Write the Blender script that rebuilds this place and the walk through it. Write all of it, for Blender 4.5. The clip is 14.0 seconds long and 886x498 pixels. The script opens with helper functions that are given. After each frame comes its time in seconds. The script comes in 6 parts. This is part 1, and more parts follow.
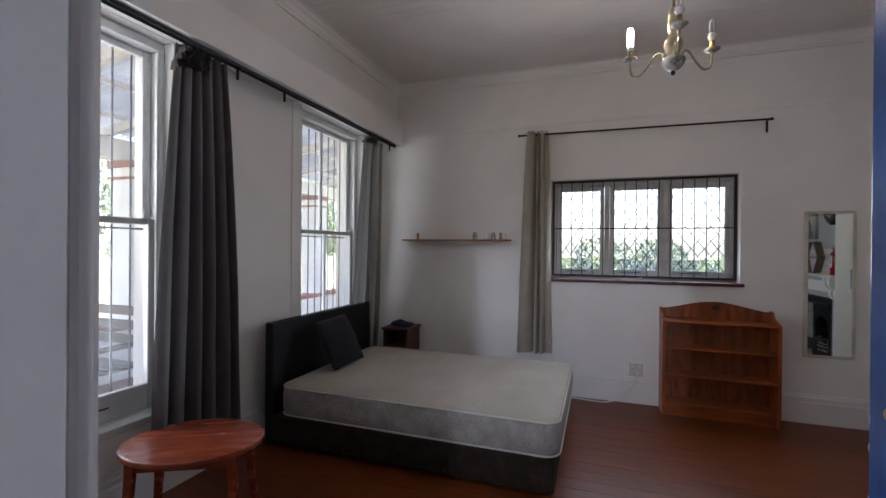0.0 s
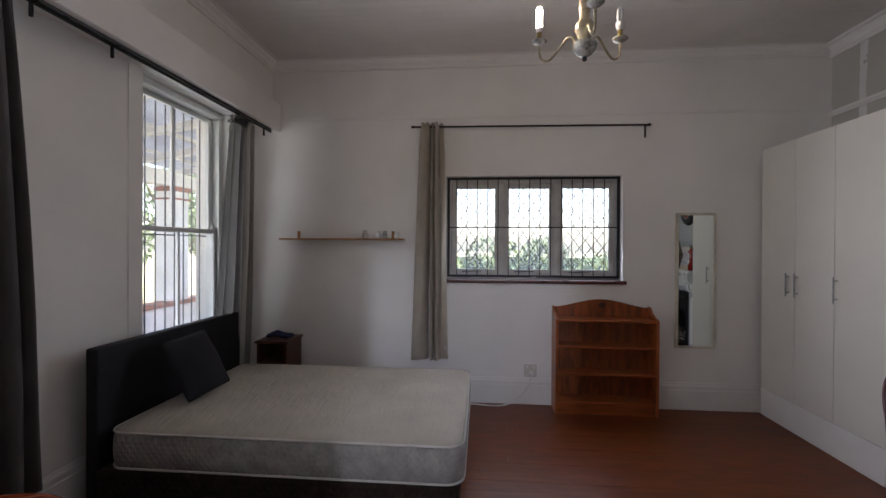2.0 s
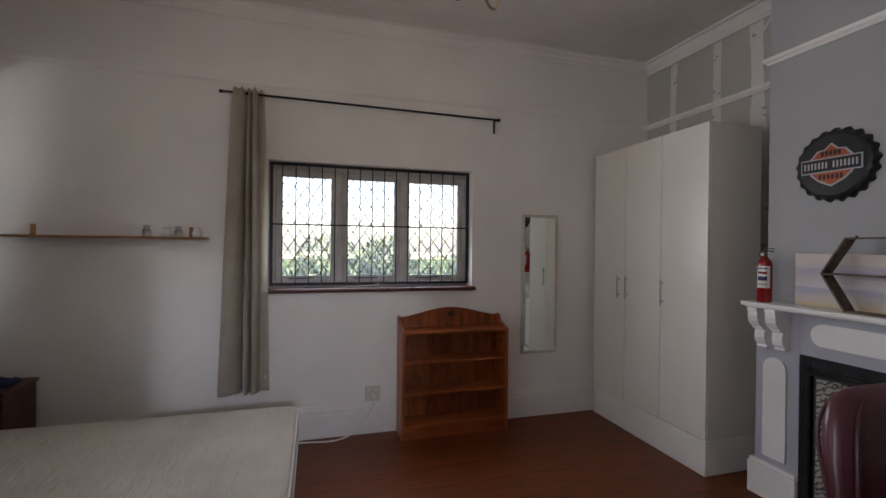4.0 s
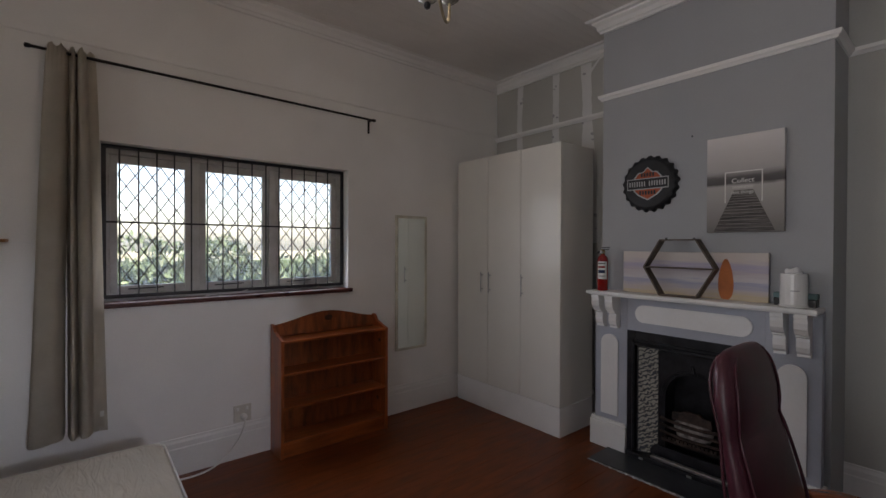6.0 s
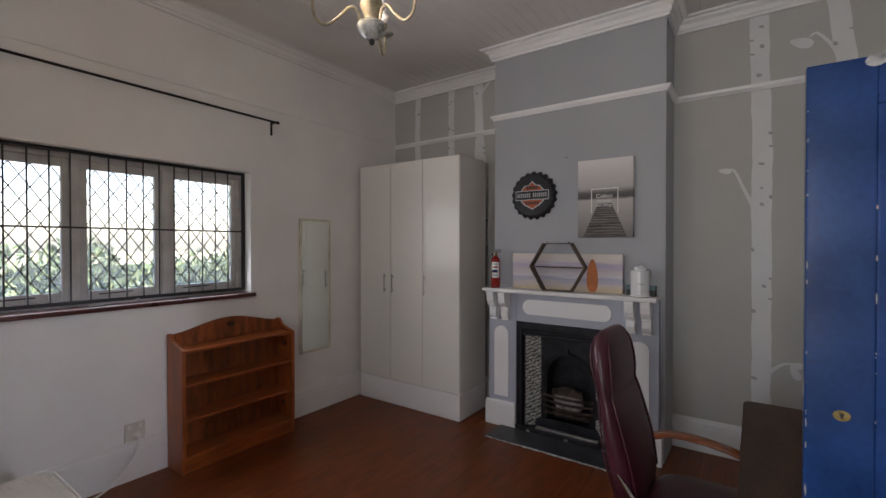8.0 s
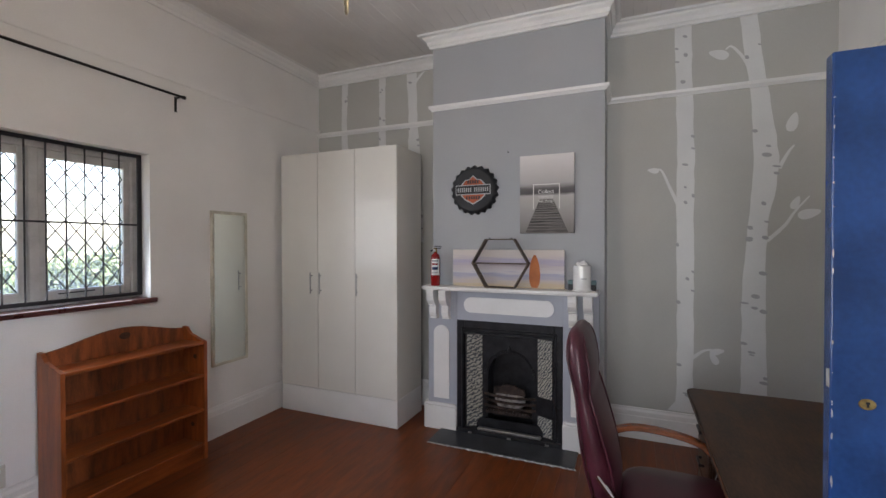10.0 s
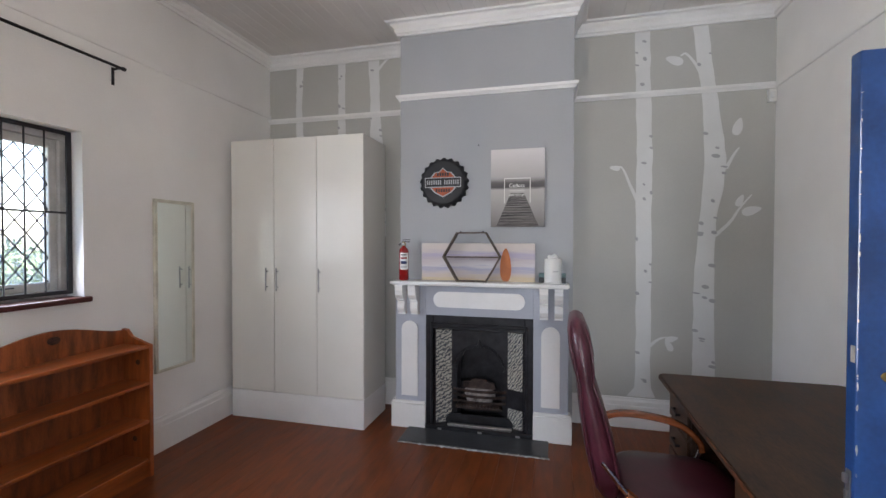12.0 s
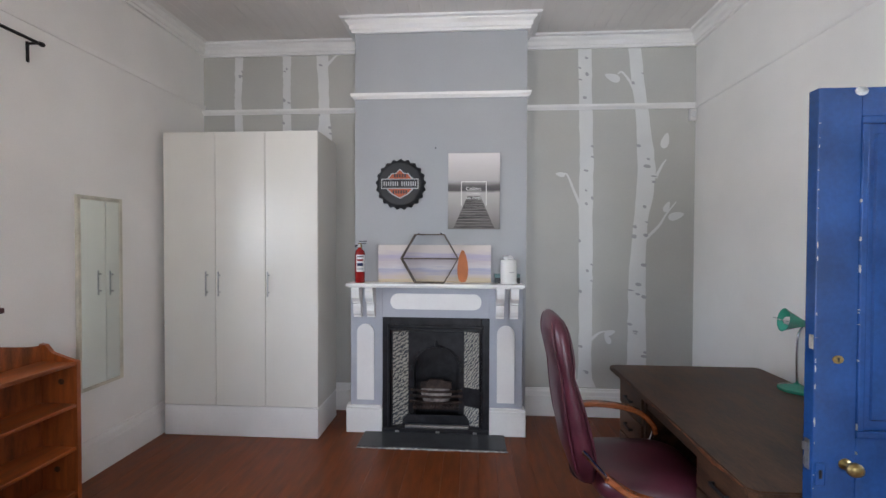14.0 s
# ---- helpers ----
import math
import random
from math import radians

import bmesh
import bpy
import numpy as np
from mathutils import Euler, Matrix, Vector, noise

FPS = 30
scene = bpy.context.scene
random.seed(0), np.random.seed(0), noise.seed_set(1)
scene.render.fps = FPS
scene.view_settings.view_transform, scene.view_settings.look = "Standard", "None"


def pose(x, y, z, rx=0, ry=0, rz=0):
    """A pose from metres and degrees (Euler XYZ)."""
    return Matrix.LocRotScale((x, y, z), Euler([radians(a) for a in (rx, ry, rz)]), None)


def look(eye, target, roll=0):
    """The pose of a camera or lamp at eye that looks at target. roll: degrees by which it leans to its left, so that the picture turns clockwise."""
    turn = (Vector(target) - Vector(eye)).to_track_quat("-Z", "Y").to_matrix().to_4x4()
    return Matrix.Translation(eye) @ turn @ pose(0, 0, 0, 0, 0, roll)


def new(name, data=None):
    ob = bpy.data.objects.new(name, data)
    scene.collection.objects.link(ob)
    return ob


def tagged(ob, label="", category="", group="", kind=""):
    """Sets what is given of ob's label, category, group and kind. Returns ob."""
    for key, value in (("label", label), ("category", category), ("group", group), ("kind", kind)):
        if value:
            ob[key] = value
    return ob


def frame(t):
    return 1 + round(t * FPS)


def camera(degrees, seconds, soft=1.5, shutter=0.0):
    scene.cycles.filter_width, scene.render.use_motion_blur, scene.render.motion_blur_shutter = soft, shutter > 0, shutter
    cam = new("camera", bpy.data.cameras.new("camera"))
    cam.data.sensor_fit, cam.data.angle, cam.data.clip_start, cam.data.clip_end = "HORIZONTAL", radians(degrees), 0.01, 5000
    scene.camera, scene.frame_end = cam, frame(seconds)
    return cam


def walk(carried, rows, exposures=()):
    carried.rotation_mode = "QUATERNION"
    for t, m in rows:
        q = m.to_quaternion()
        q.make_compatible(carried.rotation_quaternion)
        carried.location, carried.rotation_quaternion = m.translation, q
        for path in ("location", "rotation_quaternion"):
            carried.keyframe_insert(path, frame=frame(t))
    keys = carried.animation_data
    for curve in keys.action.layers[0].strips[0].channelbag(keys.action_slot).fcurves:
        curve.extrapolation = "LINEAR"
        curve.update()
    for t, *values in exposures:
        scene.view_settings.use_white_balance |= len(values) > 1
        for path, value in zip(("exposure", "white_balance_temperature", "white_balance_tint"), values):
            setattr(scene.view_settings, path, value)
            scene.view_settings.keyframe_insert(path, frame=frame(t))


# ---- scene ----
cam = camera(90.3, 14.0)
PATH = [
    (0, (0.217, 0.245, 1.509), (-0.447, 2.131, 1.503), 0.5),
    (0.5, (0.159, 0.303, 1.518), (-0.366, 2.233, 1.511), 0.4),
    (1, (0.111, 0.373, 1.527), (-0.285, 2.334, 1.518), 0.3),
    (1.5, (0.082, 0.451, 1.517), (-0.19, 2.433, 1.515), 0.3),
    (2, (0.093, 0.617, 1.525), (-0.078, 2.609, 1.514), 0.3),
    (2.5, (0.146, 0.817, 1.54), (0.088, 2.816, 1.52), 0.2),
    (3, (0.168, 0.999, 1.531), (0.309, 2.994, 1.512), 0.2),
    (3.5, (0.129, 1.154, 1.546), (0.474, 3.124, 1.525), 0.2),
    (3.7, (0.129, 1.204, 1.548), (0.555, 3.158, 1.532), 0.4),
    (5.8, (-0.318, 1.515, 1.567), (0.916, 3.089, 1.553), 0.3),
    (6, (-0.346, 1.487, 1.574), (0.924, 3.032, 1.558), 0.2),
    (6.5, (-0.437, 1.472, 1.559), (0.932, 2.93, 1.549), 0.2),
    (7, (-0.544, 1.438, 1.579), (0.924, 2.796, 1.564), 0.1),
    (7.5, (-0.601, 1.444, 1.588), (0.956, 2.698, 1.571), 0.1),
    (8, (-0.667, 1.477, 1.608), (0.967, 2.63, 1.589), -0.0),
    (10.5, (-0.61, 1.907, 1.58), (1.26, 2.614, 1.553), 0.0),
    (11, (-0.621, 1.979, 1.585), (1.276, 2.614, 1.553), 0.1),
    (11.5, (-0.642, 2.054, 1.574), (1.277, 2.618, 1.54), 0.1),
    (12, (-0.642, 2.138, 1.547), (1.296, 2.632, 1.514), 0.1),
    (12.5, (-0.603, 2.23, 1.532), (1.353, 2.646, 1.5), 0.2),
    (13, (-0.596, 2.316, 1.549), (1.379, 2.635, 1.511), 0.2),
    (13.5, (-0.636, 2.376, 1.545), (1.352, 2.599, 1.516), 0.1),
    (14, (-0.71, 2.446, 1.565), (1.285, 2.576, 1.53), 0.2),
]
EXPOSURES = [(0.0, 2.72, 6550, 20), (3.0, 2.58, 6950, 21), (3.7, 2.6, 7050, 21), (6.0, 2.1, 7150, 21), (7.5, 2.45, 7150, 21), (8.2, 2.78, 7100, 20), (10.5, 3.38, 6900, 18), (14.0, 3.78, 6500, 16)]
walk(cam, [(t, look(eye, target, roll)) for t, eye, target, roll in PATH], EXPOSURES)

# ---- world, sun, large lights ----
world = bpy.data.worlds.new("sky")
scene.world = world
world.use_nodes = True
wn = world.node_tree
sky = wn.nodes.new("ShaderNodeTexSky")
sky.sky_type, sky.sun_disc = "NISHITA", False
sky.sun_elevation, sky.sun_rotation = radians(60), radians(135)
sky.air_density, sky.dust_density = 1.0, 2.0
bg = wn.nodes["Background"]
bg.inputs[1].default_value = 0.15
wn.links.new(sky.outputs[0], bg.inputs[0])

sun = new("sun", bpy.data.lights.new("sun", "SUN"))
sun.data.energy, sun.data.angle, sun.data.color = 5.0, radians(0.5), (1.0, 0.95, 0.88)
sun.matrix_world = look((5.0, -3.0, 12.0), (0, 2, 0))


def sky_panel(name, eye, target, w, h, power, colour, spread=150):
    ob = new(name, bpy.data.lights.new(name, "AREA"))
    ob.data.shape, ob.data.size, ob.data.size_y = "RECTANGLE", w, h
    ob.data.energy, ob.data.color, ob.data.spread = power, colour, radians(spread)
    ob.matrix_world = look(eye, target)
    return ob


DAY = (0.80, 0.90, 1.0)
sky_panel("window_light_north", (0.6, 4.99, 1.72), (0.6, 3.0, 1.45), 1.6, 0.95, 2.4, DAY)
for y, power in ((1.735, 3.7), (4.08, 1.5)):
    sky_panel("window_light_west", (-2.66, y, 1.62), (0.0, y + 0.6, 2.1), 0.72, 1.9, power, DAY, 120)
# lamp added in the unseen hall for bluish light falling through the doorway
sky_panel("hall_added_lamp", (0.40, -2.93, 2.42), (-0.45, 3.8, 0.75), 0.16, 0.46, 1.4, (0.72, 0.84, 1.0), 60)

# ---- main measures ----
NORTH, EAST, SOUTH, WEST, TOP = 4.96, 3.295, 0.50, -2.29, 3.38
BREAST, BREAST_S, BREAST_N = 2.905, 2.005, 3.415


# ---- materials ----
def shade(name, colour, rough=0.5, metal=0.0, vary=0.12, grain=6.0, fine=90.0, bump=0.08, stretch=(1, 1, 1), coat=0.0, dark=None, per_piece=0.0, spec=0.5):
    """A surface with broad stains and fine grain."""
    m = bpy.data.materials.new(name)
    m.use_nodes = True
    nt = m.node_tree
    n, ln = nt.nodes, nt.links
    b = n["Principled BSDF"]
    tc = n.new("ShaderNodeTexCoord")
    mp = n.new("ShaderNodeMapping")
    mp.inputs["Scale"].default_value = stretch
    ln.new(tc.outputs["Object"], mp.inputs["Vector"])
    vec = mp.outputs["Vector"]
    if per_piece:
        oi = n.new("ShaderNodeObjectInfo")
        add = n.new("ShaderNodeVectorMath")
        add.operation = "MULTIPLY_ADD"
        comb = n.new("ShaderNodeCombineXYZ")
        for k in range(3):
            ln.new(oi.outputs["Random"], comb.inputs[k])
        add.inputs[1].default_value = (17, 23, 31)
        ln.new(comb.outputs[0], add.inputs[0])
        ln.new(vec, add.inputs[2])
        vec = add.outputs[0]
    a = n.new("ShaderNodeTexNoise")
    a.inputs["Scale"].default_value, a.inputs["Detail"].default_value = grain, 5
    f = n.new("ShaderNodeTexNoise")
    f.inputs["Scale"].default_value, f.inputs["Detail"].default_value = fine, 3
    ln.new(vec, a.inputs["Vector"])
    ln.new(vec, f.inputs["Vector"])
    lo = dark or tuple(c * (1 - 2.2 * vary) for c in colour)
    hi = tuple(min(1, c * (1 + vary)) for c in colour)
    r = n.new("ShaderNodeValToRGB")
    r.color_ramp.elements[0].position, r.color_ramp.elements[1].position = 0.3, 0.68
    r.color_ramp.elements[0].color, r.color_ramp.elements[1].color = (*lo, 1), (*hi, 1)
    mixf = n.new("ShaderNodeMath")
    mixf.operation = "MULTIPLY_ADD"
    mixf.inputs[1].default_value, mixf.inputs[2].default_value = 0.3, -0.15
    ln.new(f.outputs["Fac"], mixf.inputs[0])
    tot = n.new("ShaderNodeMath")
    ln.new(a.outputs["Fac"], tot.inputs[0])
    ln.new(mixf.outputs[0], tot.inputs[1])
    last = tot.outputs[0]
    if per_piece:
        pp = n.new("ShaderNodeMath")
        pp.operation = "MULTIPLY_ADD"
        pp.inputs[1].default_value, pp.inputs[2].default_value = per_piece, -per_piece / 2
        ln.new(oi.outputs["Random"], pp.inputs[0])
        t2 = n.new("ShaderNodeMath")
        ln.new(last, t2.inputs[0])
        ln.new(pp.outputs[0], t2.inputs[1])
        last = t2.outputs[0]
    ln.new(last, r.inputs["Fac"])
    ln.new(r.outputs["Color"], b.inputs["Base Color"])
    rr = n.new("ShaderNodeMapRange")
    rr.inputs["To Min"].default_value, rr.inputs["To Max"].default_value = max(0.03, rough - 0.1), min(1, rough + 0.1)
    ln.new(a.outputs["Fac"], rr.inputs["Value"])
    ln.new(rr.outputs["Result"], b.inputs["Roughness"])
    b.inputs["Metallic"].default_value = metal
    b.inputs["Specular IOR Level"].default_value = spec
    if coat:
        b.inputs["Coat Weight"].default_value, b.inputs["Coat Roughness"].default_value = coat, 0.12
    if bump:
        bp = n.new("ShaderNodeBump")
        bp.inputs["Strength"].default_value, bp.inputs["Distance"].default_value = bump, 0.01
        ln.new(tot.outputs[0], bp.inputs["Height"])
        ln.new(bp.outputs["Normal"], b.inputs["Normal"])
    return m


WHITE_WALL = shade("white_wall_paint", (0.83, 0.815, 0.795), 0.62, vary=0.03, grain=1.6, fine=120, bump=0.10)
WHITE_TRIM = shade("white_gloss_paint", (0.80, 0.79, 0.775), 0.38, vary=0.03, grain=3, fine=60, bump=0.05)
CEIL_PAINT = shade("ceiling_paint", (0.74, 0.71, 0.68), 0.7, vary=0.04, grain=1.5, fine=80, bump=0.05)
GREY_WALL = shade("grey_wall_paint", (0.365, 0.376, 0.39), 0.55, vary=0.03, grain=1.4, fine=110, bump=0.10)
ALCOVE_WALL = shade("alcove_grey_paint", (0.475, 0.47, 0.44), 0.5, vary=0.04, grain=1.2, fine=110, bump=0.10)
GREY_TIMBER = shade("surround_grey_paint", (0.40, 0.42, 0.475), 0.45, vary=0.04, grain=3, fine=70, bump=0.06)
DECAL = shade("birch_sticker", (0.70, 0.70, 0.69), 0.5, vary=0.03, grain=3, bump=0.02)
DECAL_MARK = shade("birch_bark_mark", (0.40, 0.40, 0.41), 0.55, vary=0.05, bump=0.02)
FLOOR_WOOD = shade("stained_pine_floor", (0.165, 0.040, 0.0105), 0.37, vary=0.16, grain=3.2, fine=44, bump=0.06, stretch=(1.6, 8, 8), per_piece=0.09, spec=0.27)
FLOOR_GAP = shade("floor_gap", (0.07, 0.02, 0.01), 0.8, bump=0)
PINE = shade("orange_pine", (0.335, 0.082, 0.019), 0.34, vary=0.2, grain=2.5, fine=30, bump=0.06, stretch=(1.5, 12, 12), coat=0.15)
PINE_UP = shade("orange_pine_upright", (0.335, 0.082, 0.019), 0.34, vary=0.2, grain=2.5, fine=30, bump=0.06, stretch=(12, 12, 1.5), coat=0.15)
KNOT = shade("pine_knot", (0.06, 0.02, 0.01), 0.4, vary=0.3, grain=60, bump=0.05)
MAHOGANY = shade("red_brown_table_wood", (0.27, 0.050, 0.020), 0.26, vary=0.14, grain=2.2, fine=30, bump=0.03, stretch=(1.5, 11, 11), coat=0.3)
DARKWOOD = shade("dark_desk_wood", (0.070, 0.034, 0.019), 0.46, vary=0.32, grain=3.0, fine=24, bump=0.07, stretch=(1.2, 4, 4), spec=0.28)
BEDSIDE = shade("bedside_dark_wood", (0.085, 0.028, 0.015), 0.4, vary=0.3, grain=4, fine=30, stretch=(2, 2, 9))
SHELFWOOD = shade("pale_shelf_wood", (0.40, 0.19, 0.07), 0.5, vary=0.2, grain=4, stretch=(2, 14, 14))
SILL_RED = shade("red_brown_sill_paint", (0.085, 0.018, 0.014), 0.3, vary=0.2, grain=6)
BLACK_IRON = shade("black_iron", (0.018, 0.018, 0.022), 0.42, metal=0.3, vary=0.3, grain=14, fine=120, bump=0.12)
GRATE_IRON = shade("rusty_grate_iron", (0.055, 0.036, 0.03), 0.55, metal=0.4, vary=0.4, grain=16, fine=110, bump=0.2)
ASH_PAPER = shade("ashy_paper", (0.34, 0.30, 0.28), 0.9, vary=0.3, grain=18, bump=0.3)
SLATE = shade("black_hearth_slate", (0.035, 0.037, 0.042), 0.4, vary=0.3, grain=5, fine=60, bump=0.12)
GRILLE = shade("dark_grille_paint", (0.025, 0.025, 0.03), 0.45, metal=0.2, vary=0.2, grain=20)
SASH = shade("sash_white_paint", (0.70, 0.71, 0.70), 0.4, vary=0.05, grain=4, fine=60, bump=0.07)
CASEMENT = shade("weathered_casement_paint", (0.60, 0.595, 0.58), 0.5, vary=0.08, grain=8, fine=80, bump=0.10)
LEAD = shade("lead_came", (0.05, 0.05, 0.055), 0.5, metal=0.6, vary=0.2)
BLUE = shade("blue_gloss_door_paint", (0.012, 0.060, 0.215), 0.20, vary=0.16, grain=5, fine=70, bump=0.07, coat=0.2)
CHIP = shade("chipped_white_undercoat", (0.46, 0.47, 0.46), 0.7, vary=0.3, grain=30)
BRASS = shade("worn_brass", (0.36, 0.26, 0.10), 0.34, metal=0.85, vary=0.2, grain=30)
STEEL = shade("brushed_steel", (0.42, 0.42, 0.42), 0.32, metal=0.9, vary=0.1, grain=40)
CHROME = shade("chrome", (0.7, 0.7, 0.72), 0.12, metal=1.0, vary=0.05)
MELAMINE = shade("cream_white_melamine", (0.74, 0.72, 0.67), 0.15, vary=0.02, grain=2, bump=0.02, spec=0.3)
MELAMINE_SIDE = MELAMINE
CURTAIN_GREY = shade("grey_curtain_cloth", (0.145, 0.132, 0.13), 0.9, vary=0.08, grain=5, fine=300, bump=0.15)
CURTAIN_TAUPE = shade("taupe_curtain_cloth", (0.68, 0.63, 0.54), 0.88, vary=0.07, grain=5, fine=300, bump=0.15)
CURTAIN_GREY2 = shade("mid_grey_curtain_cloth", (0.27, 0.262, 0.258), 0.9, vary=0.08, grain=5, fine=300, bump=0.15)
LINING = shade("curtain_lining", (0.40, 0.38, 0.35), 0.9, vary=0.06, grain=5, fine=250, bump=0.1)
LEATHER_BLACK = shade("black_leatherette", (0.011, 0.011, 0.014), 0.6, vary=0.2, grain=9, fine=160, bump=0.12, spec=0.3)
CUSHION = shade("charcoal_cushion_cloth", (0.009, 0.009, 0.014), 0.95, vary=0.2, grain=10, fine=260, bump=0.2)
BURGUNDY = shade("burgundy_leather", (0.080, 0.016, 0.028), 0.38, vary=0.22, grain=7, fine=150, bump=0.10, coat=0.1)
ARMWOOD = shade("glossy_arm_wood", (0.30, 0.085, 0.03), 0.22, vary=0.2, grain=5, stretch=(8, 3, 8), coat=0.4)
BASE_CLOTH = shade("dark_brown_bed_base_cloth", (0.028, 0.018, 0.014), 0.9, vary=0.2, grain=12, fine=200, bump=0.2, spec=0.2)
PIPING = shade("pale_piping", (0.55, 0.53, 0.49), 0.8, vary=0.05)
BLACK_ROD = shade("black_rod_metal", (0.015, 0.014, 0.014), 0.4, metal=0.5, vary=0.1)
PLASTIC = shade("white_plastic", (0.74, 0.73, 0.70), 0.35, vary=0.02, bump=0.02)
BLACK_PLASTIC = shade("black_plastic", (0.012, 0.012, 0.013), 0.4, vary=0.1)
RED_PAINT = shade("red_extinguisher_paint", (0.29, 0.010, 0.010), 0.22, vary=0.08, coat=0.3)
GREEN_ENAMEL = shade("sea_green_enamel", (0.03, 0.33, 0.23), 0.25, vary=0.06, coat=0.3)
CREAM_METAL = shade("cream_and_gold_metal", (0.46, 0.39, 0.26), 0.35, metal=0.25, vary=0.25, grain=22)
PORCELAIN = shade("flowered_porcelain", (0.52, 0.51, 0.46), 0.2, vary=0.32, grain=30, coat=0.3)
CERAMIC = shade("white_ceramic", (0.74, 0.74, 0.73), 0.15, vary=0.02, coat=0.4)
ORANGE = shade("orange_paint", (0.52, 0.15, 0.035), 0.5, vary=0.12, grain=8)
LOGO_ORANGE = shade("burnt_orange_enamel", (0.42, 0.075, 0.02), 0.4, vary=0.1)
LOGO_GREY = shade("pale_grey_enamel", (0.42, 0.42, 0.43), 0.4, vary=0.05)
CAP_BLACK = shade("black_cap_metal", (0.02, 0.021, 0.024), 0.42, metal=0.3, vary=0.2)
WEATHERED = shade("dark_weathered_hexagon_wood", (0.12, 0.085, 0.06), 0.6, vary=0.3, grain=8, stretch=(4, 4, 4))
CLOTH_BLUE = shade("navy_cloth", (0.02, 0.03, 0.09), 0.9, vary=0.3, grain=20, bump=0.3)
TISSUE = shade("white_tissue", (0.75, 0.75, 0.75), 0.9, vary=0.02)
BRICK_RED = shade("red_brick_band", (0.33, 0.13, 0.08), 0.8, vary=0.2, grain=10, bump=0.2)
PLASTER_OUT = shade("white_outdoor_plaster", (0.72, 0.71, 0.69), 0.8, vary=0.06, grain=3, bump=0.2)
STOEP = shade("red_polished_stoep", (0.16, 0.06, 0.04), 0.4, vary=0.2, grain=3)
ROOFSHEET = shade("galvanised_roof_sheet", (0.38, 0.40, 0.43), 0.5, metal=0.2, vary=0.1, grain=3)
BENCHWOOD = shade("dark_bench_wood", (0.06, 0.03, 0.02), 0.5, vary=0.3, grain=4, stretch=(2, 9, 9))
SOIL = shade("garden_soil_and_grass", (0.24, 0.23, 0.15), 0.95, vary=0.35, grain=2, fine=20, bump=0.4)
LEAF = shade("green_leaves", (0.095, 0.14, 0.06), 0.6, vary=0.3, grain=3, fine=30, bump=0)
BARK = shade("bark", (0.12, 0.085, 0.06), 0.9, vary=0.3, grain=9, bump=0.5)
BOARD_DARK = shade("hall_floor_wood", (0.2, 0.07, 0.03), 0.4, vary=0.2, grain=3, stretch=(1, 12, 12))


def quilted(m, scale, strength):
    """Diamond stitching as relief."""
    n, ln = m.node_tree.nodes, m.node_tree.links
    tc, top = n.new("ShaderNodeTexCoord"), n.new("ShaderNodeMath")
    top.operation = "MINIMUM"
    for k, turn in enumerate((45, -45)):
        mp, w = n.new("ShaderNodeMapping"), n.new("ShaderNodeTexWave")
        mp.inputs["Rotation"].default_value = (radians(turn), radians(turn), 0)
        w.bands_direction = "Z"
        w.inputs["Scale"].default_value, w.inputs["Distortion"].default_value = scale / 4, 0.4
        ln.new(tc.outputs["Object"], mp.inputs["Vector"])
        ln.new(mp.outputs[0], w.inputs["Vector"])
        ln.new(w.outputs["Fac"], top.inputs[k])
    bp = n.new("ShaderNodeBump")
    bp.inputs["Strength"].default_value, bp.inputs["Distance"].default_value = strength, 0.012
    ln.new(top.outputs[0], bp.inputs["Height"])
    ln.new(bp.outputs["Normal"], n["Principled BSDF"].inputs["Normal"])


def mattress_cloth():
    m = shade("quilted_cream_ticking", (0.43, 0.39, 0.33), 0.8, vary=0.06, grain=3, fine=160, bump=0.0)
    n, ln = m.node_tree.nodes, m.node_tree.links
    tc = n.new("ShaderNodeTexCoord")
    mp = n.new("ShaderNodeMapping")
    mp.inputs["Rotation"].default_value = (0, 0, radians(-14))
    mp.inputs["Scale"].default_value = (3.2, 0.7, 1.0)
    ln.new(tc.outputs["Object"], mp.inputs["Vector"])
    v = n.new("ShaderNodeTexNoise")
    v.inputs["Scale"].default_value, v.inputs["Detail"].default_value, v.inputs["Distortion"].default_value = 8.0, 2, 1.4
    ln.new(mp.outputs[0], v.inputs["Vector"])
    bp = n.new("ShaderNodeBump")
    bp.inputs["Strength"].default_value, bp.inputs["Distance"].default_value = 0.5, 0.03
    ln.new(v.outputs["Fac"], bp.inputs["Height"])
    ln.new(bp.outputs["Normal"], n["Principled BSDF"].inputs["Normal"])
    return m




def let_light_through(m, colour, share):
    """Thin cloth: part of the light passes."""
    n, ln = m.node_tree.nodes, m.node_tree.links
    t, mix = n.new("ShaderNodeBsdfTranslucent"), n.new("ShaderNodeMixShader")
    t.inputs[0].default_value, mix.inputs[0].default_value = (*colour, 1), share
    ln.new(n["Principled BSDF"].outputs[0], mix.inputs[1])
    ln.new(t.outputs[0], mix.inputs[2])
    ln.new(mix.outputs[0], n["Material Output"].inputs[0])


let_light_through(CURTAIN_TAUPE, (0.56, 0.50, 0.44), 0.25)
let_light_through(CURTAIN_GREY2, (0.32, 0.31, 0.30), 0.3)
let_light_through(CURTAIN_GREY, (0.14, 0.14, 0.15), 0.15)
TICKING = mattress_cloth()
BORDER = shade("mattress_border_cloth", (0.33, 0.31, 0.285), 0.85, vary=0.1, grain=14, fine=120, bump=0.0)
quilted(BORDER, 46, 0.6)
quilted(BASE_CLOTH, 40, 0.7)


